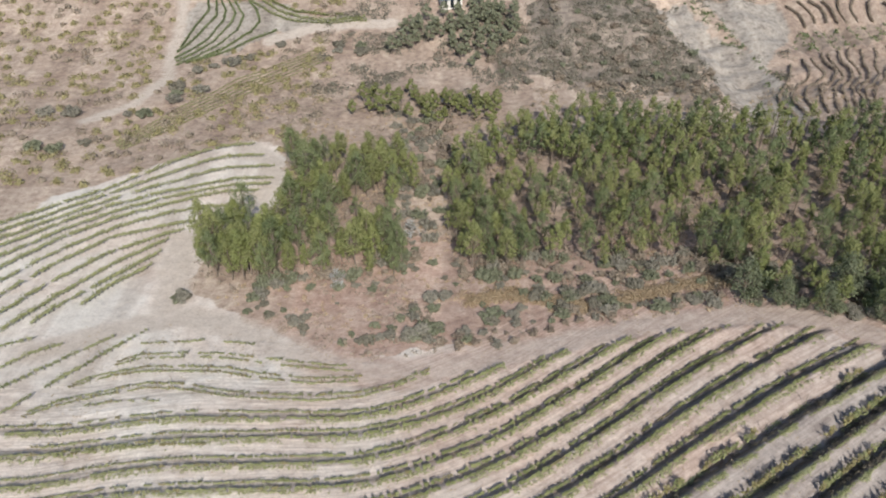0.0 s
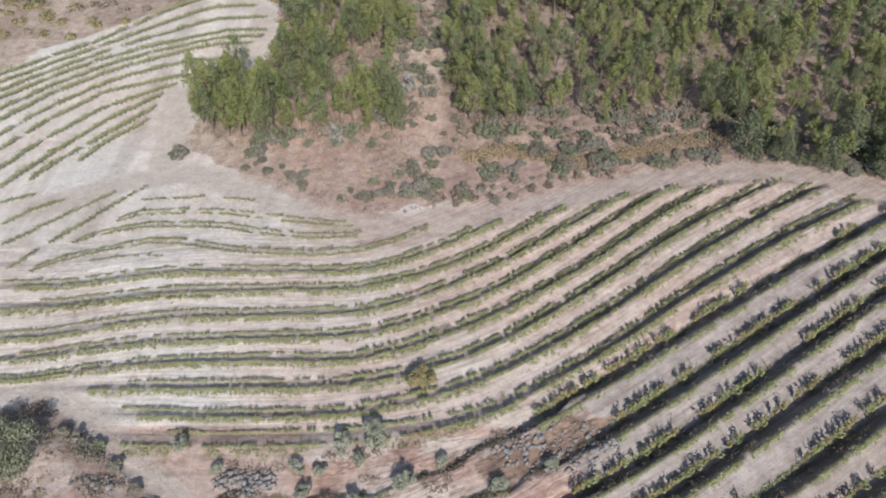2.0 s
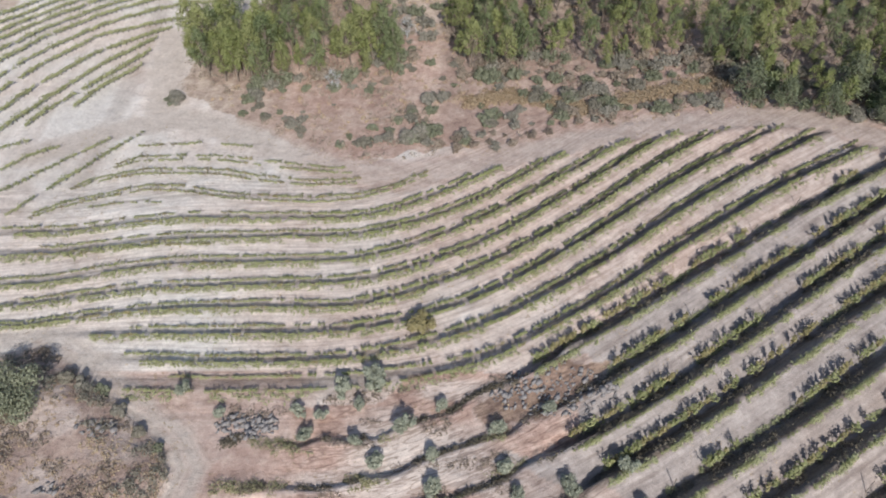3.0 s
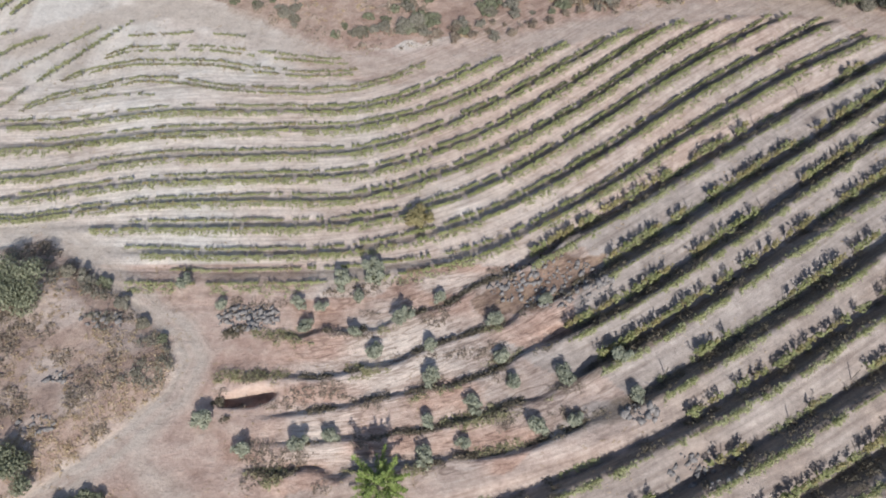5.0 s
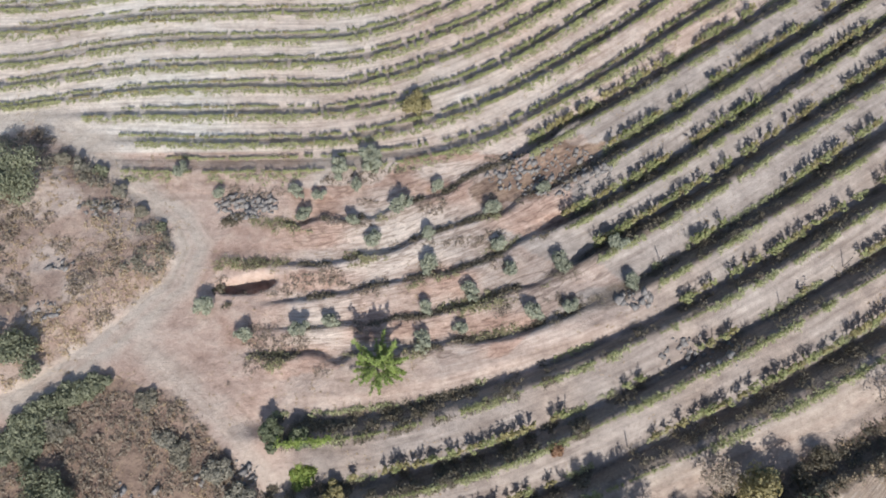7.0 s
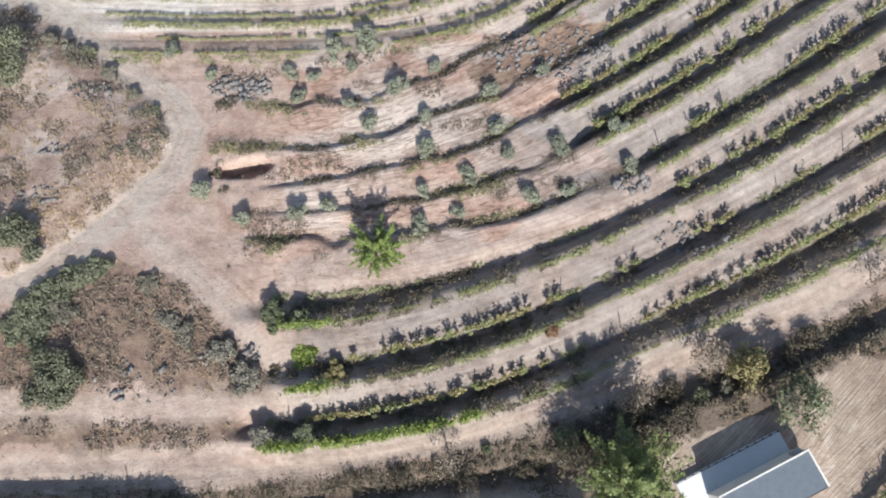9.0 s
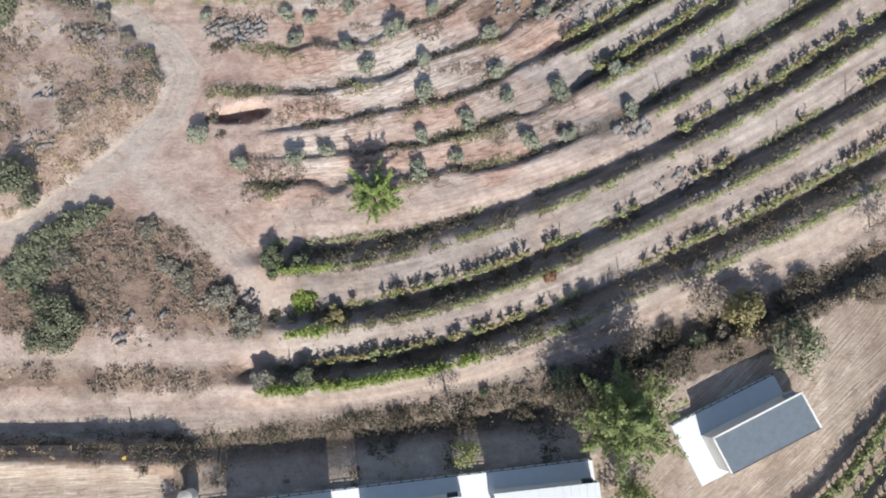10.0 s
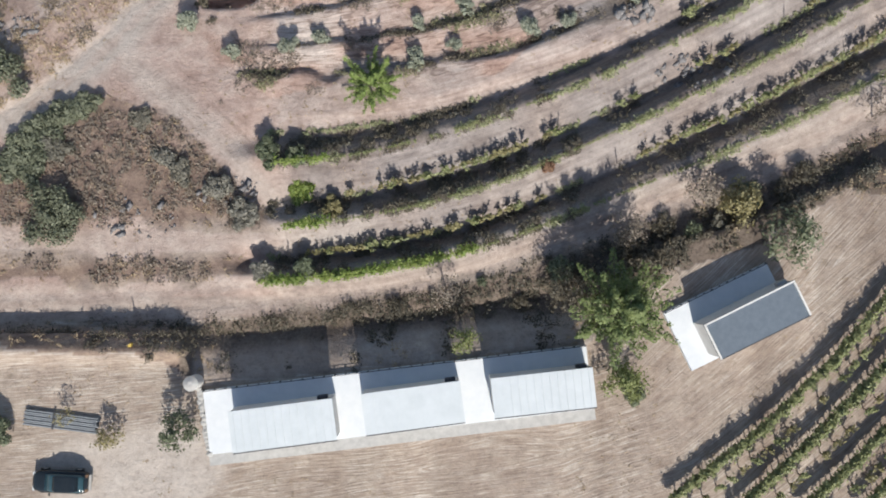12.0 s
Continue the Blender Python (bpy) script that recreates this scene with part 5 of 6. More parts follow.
def thicket(label, category, kinds, spots, low, span):
    """Shrubs too many to count, joined into one mass for each kind of foliage."""
    picks = [(SR.randint(len(kinds)), x, y, low + span * SR.rand(), 6.28 * SR.rand()) for x, y in spots]
    for j, me in enumerate(kinds):
        n, m = len(me.vertices), len(me.polygons)
        co, quads, mat = np.empty(3 * n, np.float32), np.empty(4 * m, np.int32), np.empty(m, np.int32)
        me.vertices.foreach_get("co", co)
        me.loops.foreach_get("vertex_index", quads)
        me.polygons.foreach_get("material_index", mat)
        co, quads = co.reshape(-1, 3), quads.reshape(-1, 4)
        mine = [p for p in picks if p[0] == j]
        if not mine:
            continue
        bits = []
        for _, x, y, s, turn in mine:
            c, d = math.cos(turn) * s, math.sin(turn) * s
            bits.append((co @ np.array([[c, d, 0], [-d, c, 0], [0, 0, s]]) + [x, y, ground_at(x, y) - 0.05], quads))
        V, Q = merge(bits)
        joined = mesh("thicket", V, Q, *me.materials)
        joined.polygons.foreach_set("material_index", np.tile(mat, len(mine)))
        tagged(new("thicket", joined), label, category, kind="stuff")


OLIVES = [(-13.4, 33.0), (-11.3, 32.5), (-7.7, 33.5), (0.1, 33.4), (-5.8, 27.5), (-3.5, 31.1), (-0.9, 28.0), (5.2, 30.6), (5.6, 26.7), (-0.7, 24.8),
    (6.5, 24.1), (10.9, 24.5), (2.9, 22.1), (-1.0, 20.6), (-11.9, 18.5), (-9.3, 19.4), (-16.4, 18.1), (-1.2, 17.4), (2.0, 18.5), (8.1, 20.0), (11.3, 20.4), (16.9, 22.6), (-24.8, 35.3), (-20.7, 32.8), (-12.6, 30.3), (-7.9, 29.6), (9.9, 32.7), (-20.3, 20.9), (15.8, 26.2)]
CLEARBUSH = [(-38.1, 86.8), (-28.3, 86.1), (-22.5, 81.3), (-3.2, 85.7), (-1.9, 82.9), (-0.3, 77.4), (3.5, 77.8), (-3.3, 76.3), (-6.4, 76.5), (17.6, 85.5), (14.3, 85.8), (21.4, 85.0), (20.9, 86.6), (28.9, 90.2), (32.4, 81.4), (26.1, 80.4), (21.7, 81.4), (9.1, 80.7), (16.8, 80.6), (35.6, 81.6),
    (40.2, 79.6), (49.5, 82.6), (45.8, 89.4), (48.2, 87.3), (52.3, 75.2), (25.6, 86.0), (7.3, 89.5), (-5.6, 94.8), (-10.9, 76.5), (-18.9, 77.9)]
FARBUSH = [(-46.4, 180.3), (-42.5, 181.5), (-39.9, 185.8), (-68.1, 140.6), (-79.1, 151.7), (-54.6, 162.8), (-59.5, 160.2), (-25.4, 183.0), (-19.8, 182.5), (-84.9, 151.2), (-60.1, 164.3), (-58.8, 157.0), (-57.7, 173.1), (-54.3, 175.9), (-71.6, 138.1), (-63.9, 151.4), (-25.6, 185.7), (-20.1, 185.7), (-67.4, 151.4), (-49.9, 177.4), (-80.8, 135.7), (-76.4, 134.5)]

SR = np.random.RandomState(17)
OLIVE_BUSH = [bush_mesh(200 + i, 1.9, 1.6, 1200, OLIVE_LEAF, 0.14) for i in range(4)]
for x, y in OLIVES:
    ob = tagged(new("olive_tree", OLIVE_BUSH[SR.randint(4)]), "small grey-green olive tree on an old terrace", "olive tree", "young olive trees")
    put(ob, x, y, 0.72 + 0.42 * SR.rand(), 6.28 * SR.rand())
CLEAR_BUSH = [bush_mesh(220 + i, 3.4, 1.4, 1300, (GREY_LEAF, SAGE_LEAF, HEATH_LEAF)[i % 3], 0.2) for i in range(6)]
for x, y in CLEARBUSH:
    for _ in range(SR.randint(2, 5)):
        ob = tagged(new("shrub", CLEAR_BUSH[SR.randint(6)]), "grey-green wild shrub in the dry clearing", "shrub", "shrubs of the clearing")
        put(ob, x + 1.9 * SR.normal(), y + 1.0 * SR.normal(), 0.35 + 0.65 * SR.rand(), 6.28 * SR.rand())
# leaves kept dark: the shade of this bank is put into their colour
BANK_BUSH = [bush_mesh(240 + i, 2.4, 1.7, 1100, (DARK_LEAF, WEED_LEAF, HEATH_LEAF, WEED_LEAF)[i % 4], 0.13) for i in range(6)]
for x, y in poisson(SR, [BANK_BUSHES], 2.2, 42):
    ob = tagged(new("shrub", BANK_BUSH[SR.randint(6)]), "dry brown shrub on the bank above the road, darkened for its shade", "shrub", "shrubs of the road bank")
    put(ob, x, y, (0.4 if x < 8 else 0.75) + 0.5 * SR.rand(), 6.28 * SR.rand())
TANGLE_BUSH = [bush_mesh(260 + i, 2.8, 1.5, 700, (BROWN_LEAF, GREY_LEAF, SAGE_LEAF)[i % 3], 0.2) for i in range(6)]
for x, y in poisson(SR, [TANGLE], 2.3, 60):
    ob = tagged(new("shrub", TANGLE_BUSH[SR.randint(6)]), "grey-brown shrub between grove and forest", "shrub", "shrubs between the woods")
    put(ob, x, y, 0.5 + 0.8 * SR.rand(), 6.28 * SR.rand())
for x, y in poisson(SR, [VERGE], 1.9, 60):
    ob = tagged(new("shrub", TANGLE_BUSH[(0, 3, 1)[SR.randint(3)]]), "low grey-brown shrub along the upper track", "shrub", "shrubs along the upper track")
    put(ob, x, y, 0.3 + 0.5 * SR.rand(), 6.28 * SR.rand())
# dark shrubs put in for the deep shade along the forest edge
EDGE_BUSH = [bush_mesh(280 + i, 3.2, 2.8, 900, (DARK_LEAF, COOL_LEAF, HEATH_LEAF)[i % 3], 0.2) for i in range(3)]
for x, y in poisson(SR, [DARKEDGE], 2.3, 50):
    ob = tagged(new("shrub", EDGE_BUSH[SR.randint(3)]), "dense shrub at the forest edge, dark to stand in for shade", "shrub", "shrubs of the forest edge")
    put(ob, x, y, 0.6 + 0.7 * SR.rand(), 6.28 * SR.rand())
for x, y in poisson(SR, [CLEARING], 2.6, 150):
    if vnoise(x, 1.6 * y, 6, 42) > 0.5:
        ob = tagged(new("shrub", (CLEAR_BUSH + TANGLE_BUSH)[SR.randint(12)]), "low dusty shrub in the dry clearing", "shrub", "shrubs of the clearing")
        put(ob, x, y, 0.25 + 0.4 * SR.rand(), 6.28 * SR.rand())
thicket("grey-brown thicket at the foot of the trees", "thicket", TANGLE_BUSH, poisson(SR, [UNDERWOOD, UNDERGROVE], 1.7, 190), 0.45, 0.75)
DEAD_TREE = tree(121, 3.6, 2.6, 500, PALE_SCRUB, 0.12, "pale grey nearly dead tree at the edge of the grove", base=0.2, clumps=18)
put(DEAD_TREE, -15.6, 89.2)
place_again(DEAD_TREE, -5.2, 103.0, 1.15, 2.0)
for x, y in FARBUSH:
    ob = tagged(new("shrub", (CLEAR_BUSH + TANGLE_BUSH[:2])[SR.randint(8)]), "muted rounded shrub on the far slope", "shrub", "shrubs of the far slope")
    put(ob, x, y, 0.75 + 0.75 * SR.rand(), 6.28 * SR.rand())

# dark leaves, which also carry the shade between these edge trees
EDGE_TREE = tree(120, 7.5, 5.0, 2300, DARK_LEAF, 0.2, "dark full-crowned tree at the forest edge", group="trees of the forest edge", base=0.16, clumps=26, rise=1.1)
for i, (x, y) in enumerate(poisson(SR, [DARKEDGE[2:]], 3.6, 14)):
    if i:
        place_again(EDGE_TREE, x, y, 0.55 + 0.4 * SR.rand(), 6.28 * SR.rand())
    else:
        put(EDGE_TREE, x, y, 0.9)
HILL_BUSH = [bush_mesh(290 + i, 3.0, 1.8, 500, (HEATH_LEAF, SAGE_LEAF, BROWN_LEAF)[i % 3], 0.28) for i in range(6)]
thicket("dusty grey shrubs scattered over the far hill", "scrub", HILL_BUSH, poisson(SR, [HEATH], 4.2, 130), 0.5, 0.7)

# single trees and large bushes: kind of leaf, place, height, width
put(tree(301, 5.0, 6.0, 4600, FIG_LEAF, 0.105, "bright green fig tree among the olive terraces", "tree", base=0.22, long=5.0, clumps=58, puff=0.6, spike=0.035), -5.0, 15.2, 0.88)
put(tree(302, 9.2, 7.6, 11500, GREEN_LEAF, 0.145, "large green tree between the cabins", "tree", base=0.34, long=1.9, clumps=96, puff=0.55, spike=0.075), 13.6, -3.4, 1)
put(tree(303, 5.0, 3.8, 1300, EUC_LEAF, 0.22, "slender green tree beside the cabin terrace", "tree", base=0.25), 14.6, -8.8, 0.8)
put(tree(304, 3.6, 3.4, 1300, YELLOW_LEAF, 0.2, "yellowing tree beside the road", "tree", base=0.3), 24.0, 5.0, 1)
put(tree(305, 4.0, 4.4, 1200, DARK_LEAF, 0.2, "dark tree beside the single cabin", "tree", base=0.25), 27.6, 2.4, 1)
put(tree(306, 4.2, 2.6, 420, BROWN_LEAF, 0.13, "sparse leafless tree at the roadside", "tree", base=0.4), 1.0, -1.6, 1)
put(tree(314, 5.4, 4.2, 1500, WEED_LEAF, 0.15, "dry brown tree beside the large green tree", "tree", base=0.3), 10.6, -2.4, 1)
put(tree(307, 3.8, 2.8, 900, BROWN_LEAF, 0.14, "thin grey tree over the road", "tree", base=0.4), 21.5, 6.2, 1)
put(tree(308, 4.2, 3.0, 900, BROWN_LEAF, 0.14, "thin grey tree above the terrace bank", "tree", base=0.4), 15.2, 2.6, 1)
put(tree(309, 5.0, 3.6, 1300, DARK_LEAF, 0.2, "dark green tree beside the cabins", "tree", base=0.2), -19.6, -12.2, 0.8)
put(tree(310, 4.0, 3.2, 600, BROWN_LEAF, 0.14, "bare grey tree by the road", "tree", base=0.4), 36.0, 12.0, 1)
put(tree(311, 2.8, 2.6, 500, YELLOW_LEAF, 0.17, "small yellow-leaved tree on the plateau", "tree", base=0.3), -24.9, -12.6, 0.8)
put(tree(312, 2.6, 2.2, 160, YELLOW_LEAF, 0.15, "small nearly bare tree on the plateau", "tree", base=0.4), -28.4, -11.0, 0.8)
put(tree(313, 3.4, 2.6, 700, EUC_LEAF, 0.17, "small green tree behind the cabins", "tree", base=0.3), 2.3, -5.4, 0.8)
SLOPE_BUSHES = [
    (-19.4, 22.6, 1.3, 0.7, WEED_LEAF), (-25.5, 29.0, 1.2, 0.5, SAGE_LEAF), (-27.7, 30.6, 1.6, 0.6, HEATH_LEAF), (-30.3, 33.0, 1.8, 0.7, GREY_LEAF), (-32.6, 35.2, 2.0, 0.8, SAGE_LEAF),
    (-40.3, 34.0, 7.0, 3.2, SAGE_LEAF), (-30.2, 4.6, 5.2, 1.9, SAGE_LEAF), (-33.0, 10.4, 3.4, 1.0, SAGE_LEAF), (-31.4, 11.7, 3.6, 1.1, SAGE_LEAF), (-29.7, 12.9, 3.2, 1.0, SAGE_LEAF), (-28.2, 13.7, 2.4, 0.8, SAGE_LEAF), (-32.4, 8.5, 3.2, 0.8, SAGE_LEAF), (-30.6, 10.0, 2.8, 0.7, HEATH_LEAF), (-33.9, 8.6, 3.0, 0.9, SAGE_LEAF), (-20.3, 8.0, 2.4, 0.7, HEATH_LEAF), (-21.6, 9.2, 2.0, 0.6, GREY_LEAF), (-23.9, 12.4, 2.2, 0.5, HEATH_LEAF),
    (-35.0, 16.5, 4.5, 2.2, SAGE_LEAF), (-36.4, 36.6, 2.0, 0.8, HEATH_LEAF), (-34.4, 35.7, 1.8, 0.7, GREY_LEAF), (-17.2, 6.6, 2.6, 1.0, GREY_LEAF)]
TERRACE_BUSHES = [
    (-15.2, 4.6, 2.8, 1.1, GREY_LEAF), (9.3, 8.1, 1.3, 0.8, RED_LEAF), (-2.3, 43.3, 3.0, 2.0, YELLOW_LEAF), (-6.3, 36.5, 2.6, 1.9, OLIVE_LEAF),
    (-9.4, 35.5, 2.0, 1.4, OLIVE_LEAF), (-13.3, 9.7, 2.4, 1.4, DARK_LEAF), (-11.0, 9.3, 1.9, 1.1, DARK_LEAF), (-10.7, 6.3, 2.3, 0.6, BRIGHT_LEAF), (-10.2, -0.0, 2.2, 1.2, DARK_LEAF),
    (-13.5, -0.2, 2.2, 1.2, GREY_LEAF), (-8.0, 4.9, 1.8, 1.2, YELLOW_LEAF), (-33.6, -12.0, 2.6, 2.0, DARK_LEAF), (15.6, -9.9, 2.2, 1.5, DARK_LEAF)]
for i, (x, y, w, h, leaf) in enumerate(SLOPE_BUSHES + TERRACE_BUSHES):
    names = {OLIVE_LEAF: "grey-green", SAGE_LEAF: "grey-green leafy", HEATH_LEAF: "dusty brown-grey", DARK_LEAF: "dark green", GREY_LEAF: "dry grey", RED_LEAF: "reddish", YELLOW_LEAF: "yellow-green", BRIGHT_LEAF: "fresh green", WEED_LEAF: "low dark"}
    ob = tagged(new("bush", bush_mesh(400 + i, w, h, int(850 * w), leaf, 0.17)), names[leaf] + " bushy shrub on the dry slope", "bush", "large bushes")
    put(ob, x, y, 1.0, SR.rand() * 6)


# ---- rough growth too small to count ----
def wild_growth():
    rng = np.random.RandomState(61)
    clear = lambda x, y: inside(WILD, x, y)
    # the floor of wood and clearing
    x, y = scatter(rng, 4200, (-45, 100, 72, 165), lambda x, y: clear(x, y) & (vnoise(x, y, 5, 62) > 0.52))
    n = len(x)
    tufts("scrub", "low grey-brown scrub on the forest floor", "scrub", x, y, height(x, y), np.full(n, 0.24), BROWN_LEAF, 20, 0.7 + 1.1 * rng.rand(n), 0.3 + 0.7 * rng.rand(n), 63)
    x, y = scatter(rng, 4200, (-45, 100, 72, 165), lambda x, y: clear(x, y) & (vnoise(x, y, 6, 64) > 0.5))
    n = len(x)
    tufts("dry_grass", "pale dry grass in the clearing", "dry grass", x, y, height(x, y), np.full(n, 0.2), STRAW, 14, 0.4 + 0.6 * rng.rand(n), 0.2 + 0.3 * rng.rand(n), 65)
    x, y = scatter(rng, 5200, (-45, 100, 76, 165), lambda x, y: inside(FOREST, x, y) | inside(GROVE, x, y))
    n = len(x)
    tufts("undergrowth", "red-brown and grey undergrowth between forest trees", "undergrowth", x, y, height(x, y), np.full(n, 0.22), BROWN_LEAF, 18, 0.5 + 0.7 * rng.rand(n), 0.6 + 1.4 * rng.rand(n), 60)
    # far slopes
    gx, gy = np.meshgrid(np.arange(-150, -26, 3.5), np.arange(122, 262, 4.4))
    gx, gy = gx.ravel() + rng.normal(size=gx.size) * 1.1, gy.ravel() + rng.normal(size=gy.size) * 1.2
    ok = clear(gx, gy) & ~inside(FARV, gx, gy) & (near(FARTRACK, gx, gy) > 2) & (near(FARTRACK2, gx, gy) > 3) & (vnoise(gx, gy, 9, 66) > 0.2)
    which = vnoise(gx, gy, 6, 68) + 0.5 * rng.rand(gx.size)
    for name, label, mat, pick in (("far_scrub", "dotted yellow-green shrubs on the far slope", DULL_LEAF, which > 0.58), ("far_brush", "dotted grey-brown brush on the far slope", BROWN_LEAF, which <= 0.58)):
        x, y = gx[ok & pick], gy[ok & pick]
        n = len(x)
        tufts(name, label, "scrub", x, y, height(x, y), np.full(n, 0.36), mat, 100, 1.1 + 1.9 * rng.rand(n) ** 1.5, 0.6 + 0.9 * rng.rand(n), 67)
    x, y = scatter(rng, 10000, (-30, 100, 150, 262), lambda x, y: clear(x, y) & ~inside(GULLY, x, y) & ~inside(CLIFF, x, y) & ~inside(STEPS, x, y) & (x < 84) & (vnoise(x, y, 5, 70) > np.where(inside(HEATH, x + 10 * (vnoise(x, y, 6, 57) - 0.5), y + 10 * (vnoise(x, y, 6, 58) - 0.5)), 0.2, 0.62)))
    n = len(x)
    tufts("heath", "dense grey-green heath on the far hill", "heath", x, y, height(x, y), np.full(n, 0.3), HEATH_LEAF, 26, 1.2 + 1.4 * rng.rand(n), 0.3 + 0.6 * rng.rand(n), 71)
    x, y = scatter(rng, 2600, (60, 125, 150, 262), lambda x, y: inside(GREENSLOPE, x, y) | inside(DARKBAND, x, y))
    n = len(x)
    tufts("slope_scrub", "green scrub beside the eroded gully", "scrub", x, y, height(x, y), np.full(n, 0.34), COOL_LEAF, 16, 0.8 + 1.0 * rng.rand(n), 0.3 + 0.6 * rng.rand(n), 70)
    # knoll, triangle, banks near the plateau
    rough = [KNOLL + [(-60, 8), (-60, 44)], TRIANGLE + [(-50, 3), (-50, 12)], STRIP + [(-50, -1), (-50, 1)], BANK]
    inn = lambda x, y: np.logical_or.reduce([inside(p, x, y) for p in rough]) & (near(TRACK_A, x, y) > 1.4) & (near(ROAD, x, y) > 1.4)
    x, y = scatter(rng, 24000, (-50, 40, -8, 45), lambda x, y: inn(x, y) & (vnoise(x, y, 2.5, 72) > np.where((y > 13) & (x < -22), 0.62, np.where((x < -12) & (y > 2), 0.36, np.where(y > -1.5, 0.4, np.where(y < -4.5, 0.74, 0.6))))))
    n = len(x)
    w, t = 0.35 + 0.6 * rng.rand(n), 0.12 + 0.4 * rng.rand(n)
    for name, label, mat, m in (("low_scrub", "low dry grey scrub on knoll and triangle", BROWN_LEAF, ((x < -13) & (y > -1.5)) | (y > 12)), ("dark_scrub", "dark brown scrub on the bank above the road", WEED_LEAF, ((x >= -13) | (y <= -1.5)) & (y <= 12))):
        tufts(name, label, "scrub", x[m], y[m], height(x[m], y[m]), np.full(m.sum(), 0.14), mat, 16, w[m], t[m], 73)
    x, y = scatter(rng, 9000, (-50, 40, -8, 45), lambda x, y: inn(x, y) & (vnoise(x, y, 3, 74) > np.where((x > -18) & (y < 4), 0.6, 0.45)))
    n = len(x)
    tufts("bleached_grass", "bleached dry grass on banks and knoll", "dry grass", x, y, height(x, y), np.full(n, 0.11), STRAW, 12, 0.25 + 0.35 * rng.rand(n), 0.1 + 0.2 * rng.rand(n), 75)
    # dark scrub standing in for the lip's shade, between the road and the cabins
    LIP = [(-17, -4.6), (-9, -3.9), (-3, -3.1), (2, -2.9), (7, -2.3), (12, -1.2), (19, 1.6)]
    x, y = scatter(rng, 5200, (-18, 20, -7, 3), lambda x, y: (near(LIP, x, y) < 0.35 + 0.9 * vnoise(x, y, 2.6, 86)) & (near(ROAD, x, y) > 1.5) & (vnoise(x, y, 1.6, 87) > 0.34))
    n = len(x)
    tufts("lip_scrub", "dark scrub added on the lip for its band of shade", "scrub", x, y, height(x, y), np.full(n, 0.1), WEED_LEAF, 14, 0.35 + 0.45 * rng.rand(n), 0.2 + 0.9 * rng.rand(n), 88)
    # ragged dark growth along the inner edge of the track, straw on the foot of the knoll
    x, y = scatter(rng, 4200, (-46, -22, 24, 42), lambda x, y: inside(KNOLL + [(-60, 8), (-60, 44)], x, y) & (near(TRACK_A, x, y) > 1.6) & (near(TRACK_A, x, y) < 4.6) & (vnoise(x, y, 1.3, 80) > 0.58))
    n = len(x)
    tufts("track_scrub", "ragged dark grey scrub beside the track", "scrub", x, y, height(x, y), np.full(n, 0.15), HEATH_LEAF, 14, 0.4 + 0.5 * rng.rand(n), 0.2 + 0.6 * rng.rand(n), 81)
    x, y = scatter(rng, 1700, (-40, -22, 12, 30), lambda x, y: inside(KNOLL + [(-60, 8), (-60, 44)], x, y) & (near(TRACK_A, x, y) > 1.2) & (near(TRACK_A, x, y) < 6) & (vnoise(x, y, 2.0, 82) > 0.4))
    n = len(x)
    tufts("knoll_straw", "tan dry grass at the foot of the knoll", "dry grass", x, y, height(x, y), np.full(n, 0.12), STRAW, 9, 0.3 + 0.4 * rng.rand(n), 0.1 + 0.25 * rng.rand(n), 83)
    # dark broken growth under the ledges of the old olive terraces
    wob = lambda x, y: terrace(x, y) + 0.22 * (vnoise(x, y, 2.4, 25) - 0.5)
    x, y = scatter(rng, 42000, (-20, 18, 13, 39), lambda x, y: (np.abs(np.round(wob(x, y)) - wob(x, y) - 0.03) < 0.075) & inside(OLIVE_GROVE, x, y) & (vnoise(x, y, 1.7, 84) > np.where(x > -2, 0.54, 0.64)) & (wob(x, y) > 7.5) & (wob(x, y) < 12.6))
    n = len(x)
    tufts("ledge_scrub", "dark dry scrub along the ledges of the olive terraces", "scrub", x, y, height(x, y), np.full(n, 0.13), WEED_LEAF, 9, 0.25 + 0.4 * rng.rand(n), 0.1 + 0.35 * rng.rand(n), 85)
    # growth on the terrace banks
    x, y = scatter(rng, 80000, (-20, 66, 0, 75), lambda x, y: (np.abs(np.round(terrace(x, y)) - terrace(x, y) - 0.06 + 0.12 * (vnoise(x, y, 1.6, 99) - 0.4)) < 0.145) & (terrace(x, y) > 7.5) & (terrace(x, y) < 15.5) & (vnoise(x, y, 1.1, 76) > np.where(x < 14, 0.66, 0.52)) & ((x > 4) | (terrace(x, y) > 12.5)) & (x > -14))
    n = len(x)
    tufts("bank_scrub", "dark dry weeds on the terrace banks", "weeds", x, y, height(x, y), np.full(n, 0.11), WEED_LEAF, 9, 0.25 + 0.45 * rng.rand(n), (0.2 + 0.75 * rng.rand(n) ** 2) * np.where(x < 14, 0.6, 1.0), 77)
    x = -50 + 90 * rng.rand(1000)
    f = -0.02 + 0.12 * rng.normal(size=1000)
    y = np.array([curve_y(np.array([a]), 16 - b)[0] for a, b in zip(x, f)])
    m = (vnoise(x, y, 2.5, 90) > 0.3) & (near(ROAD, x, y) > 1.5)
    x, y = x[m], y[m]
    n = len(x)
    m = (vnoise(x, y, 1.6, 93) > 0.52) & (x > -14)
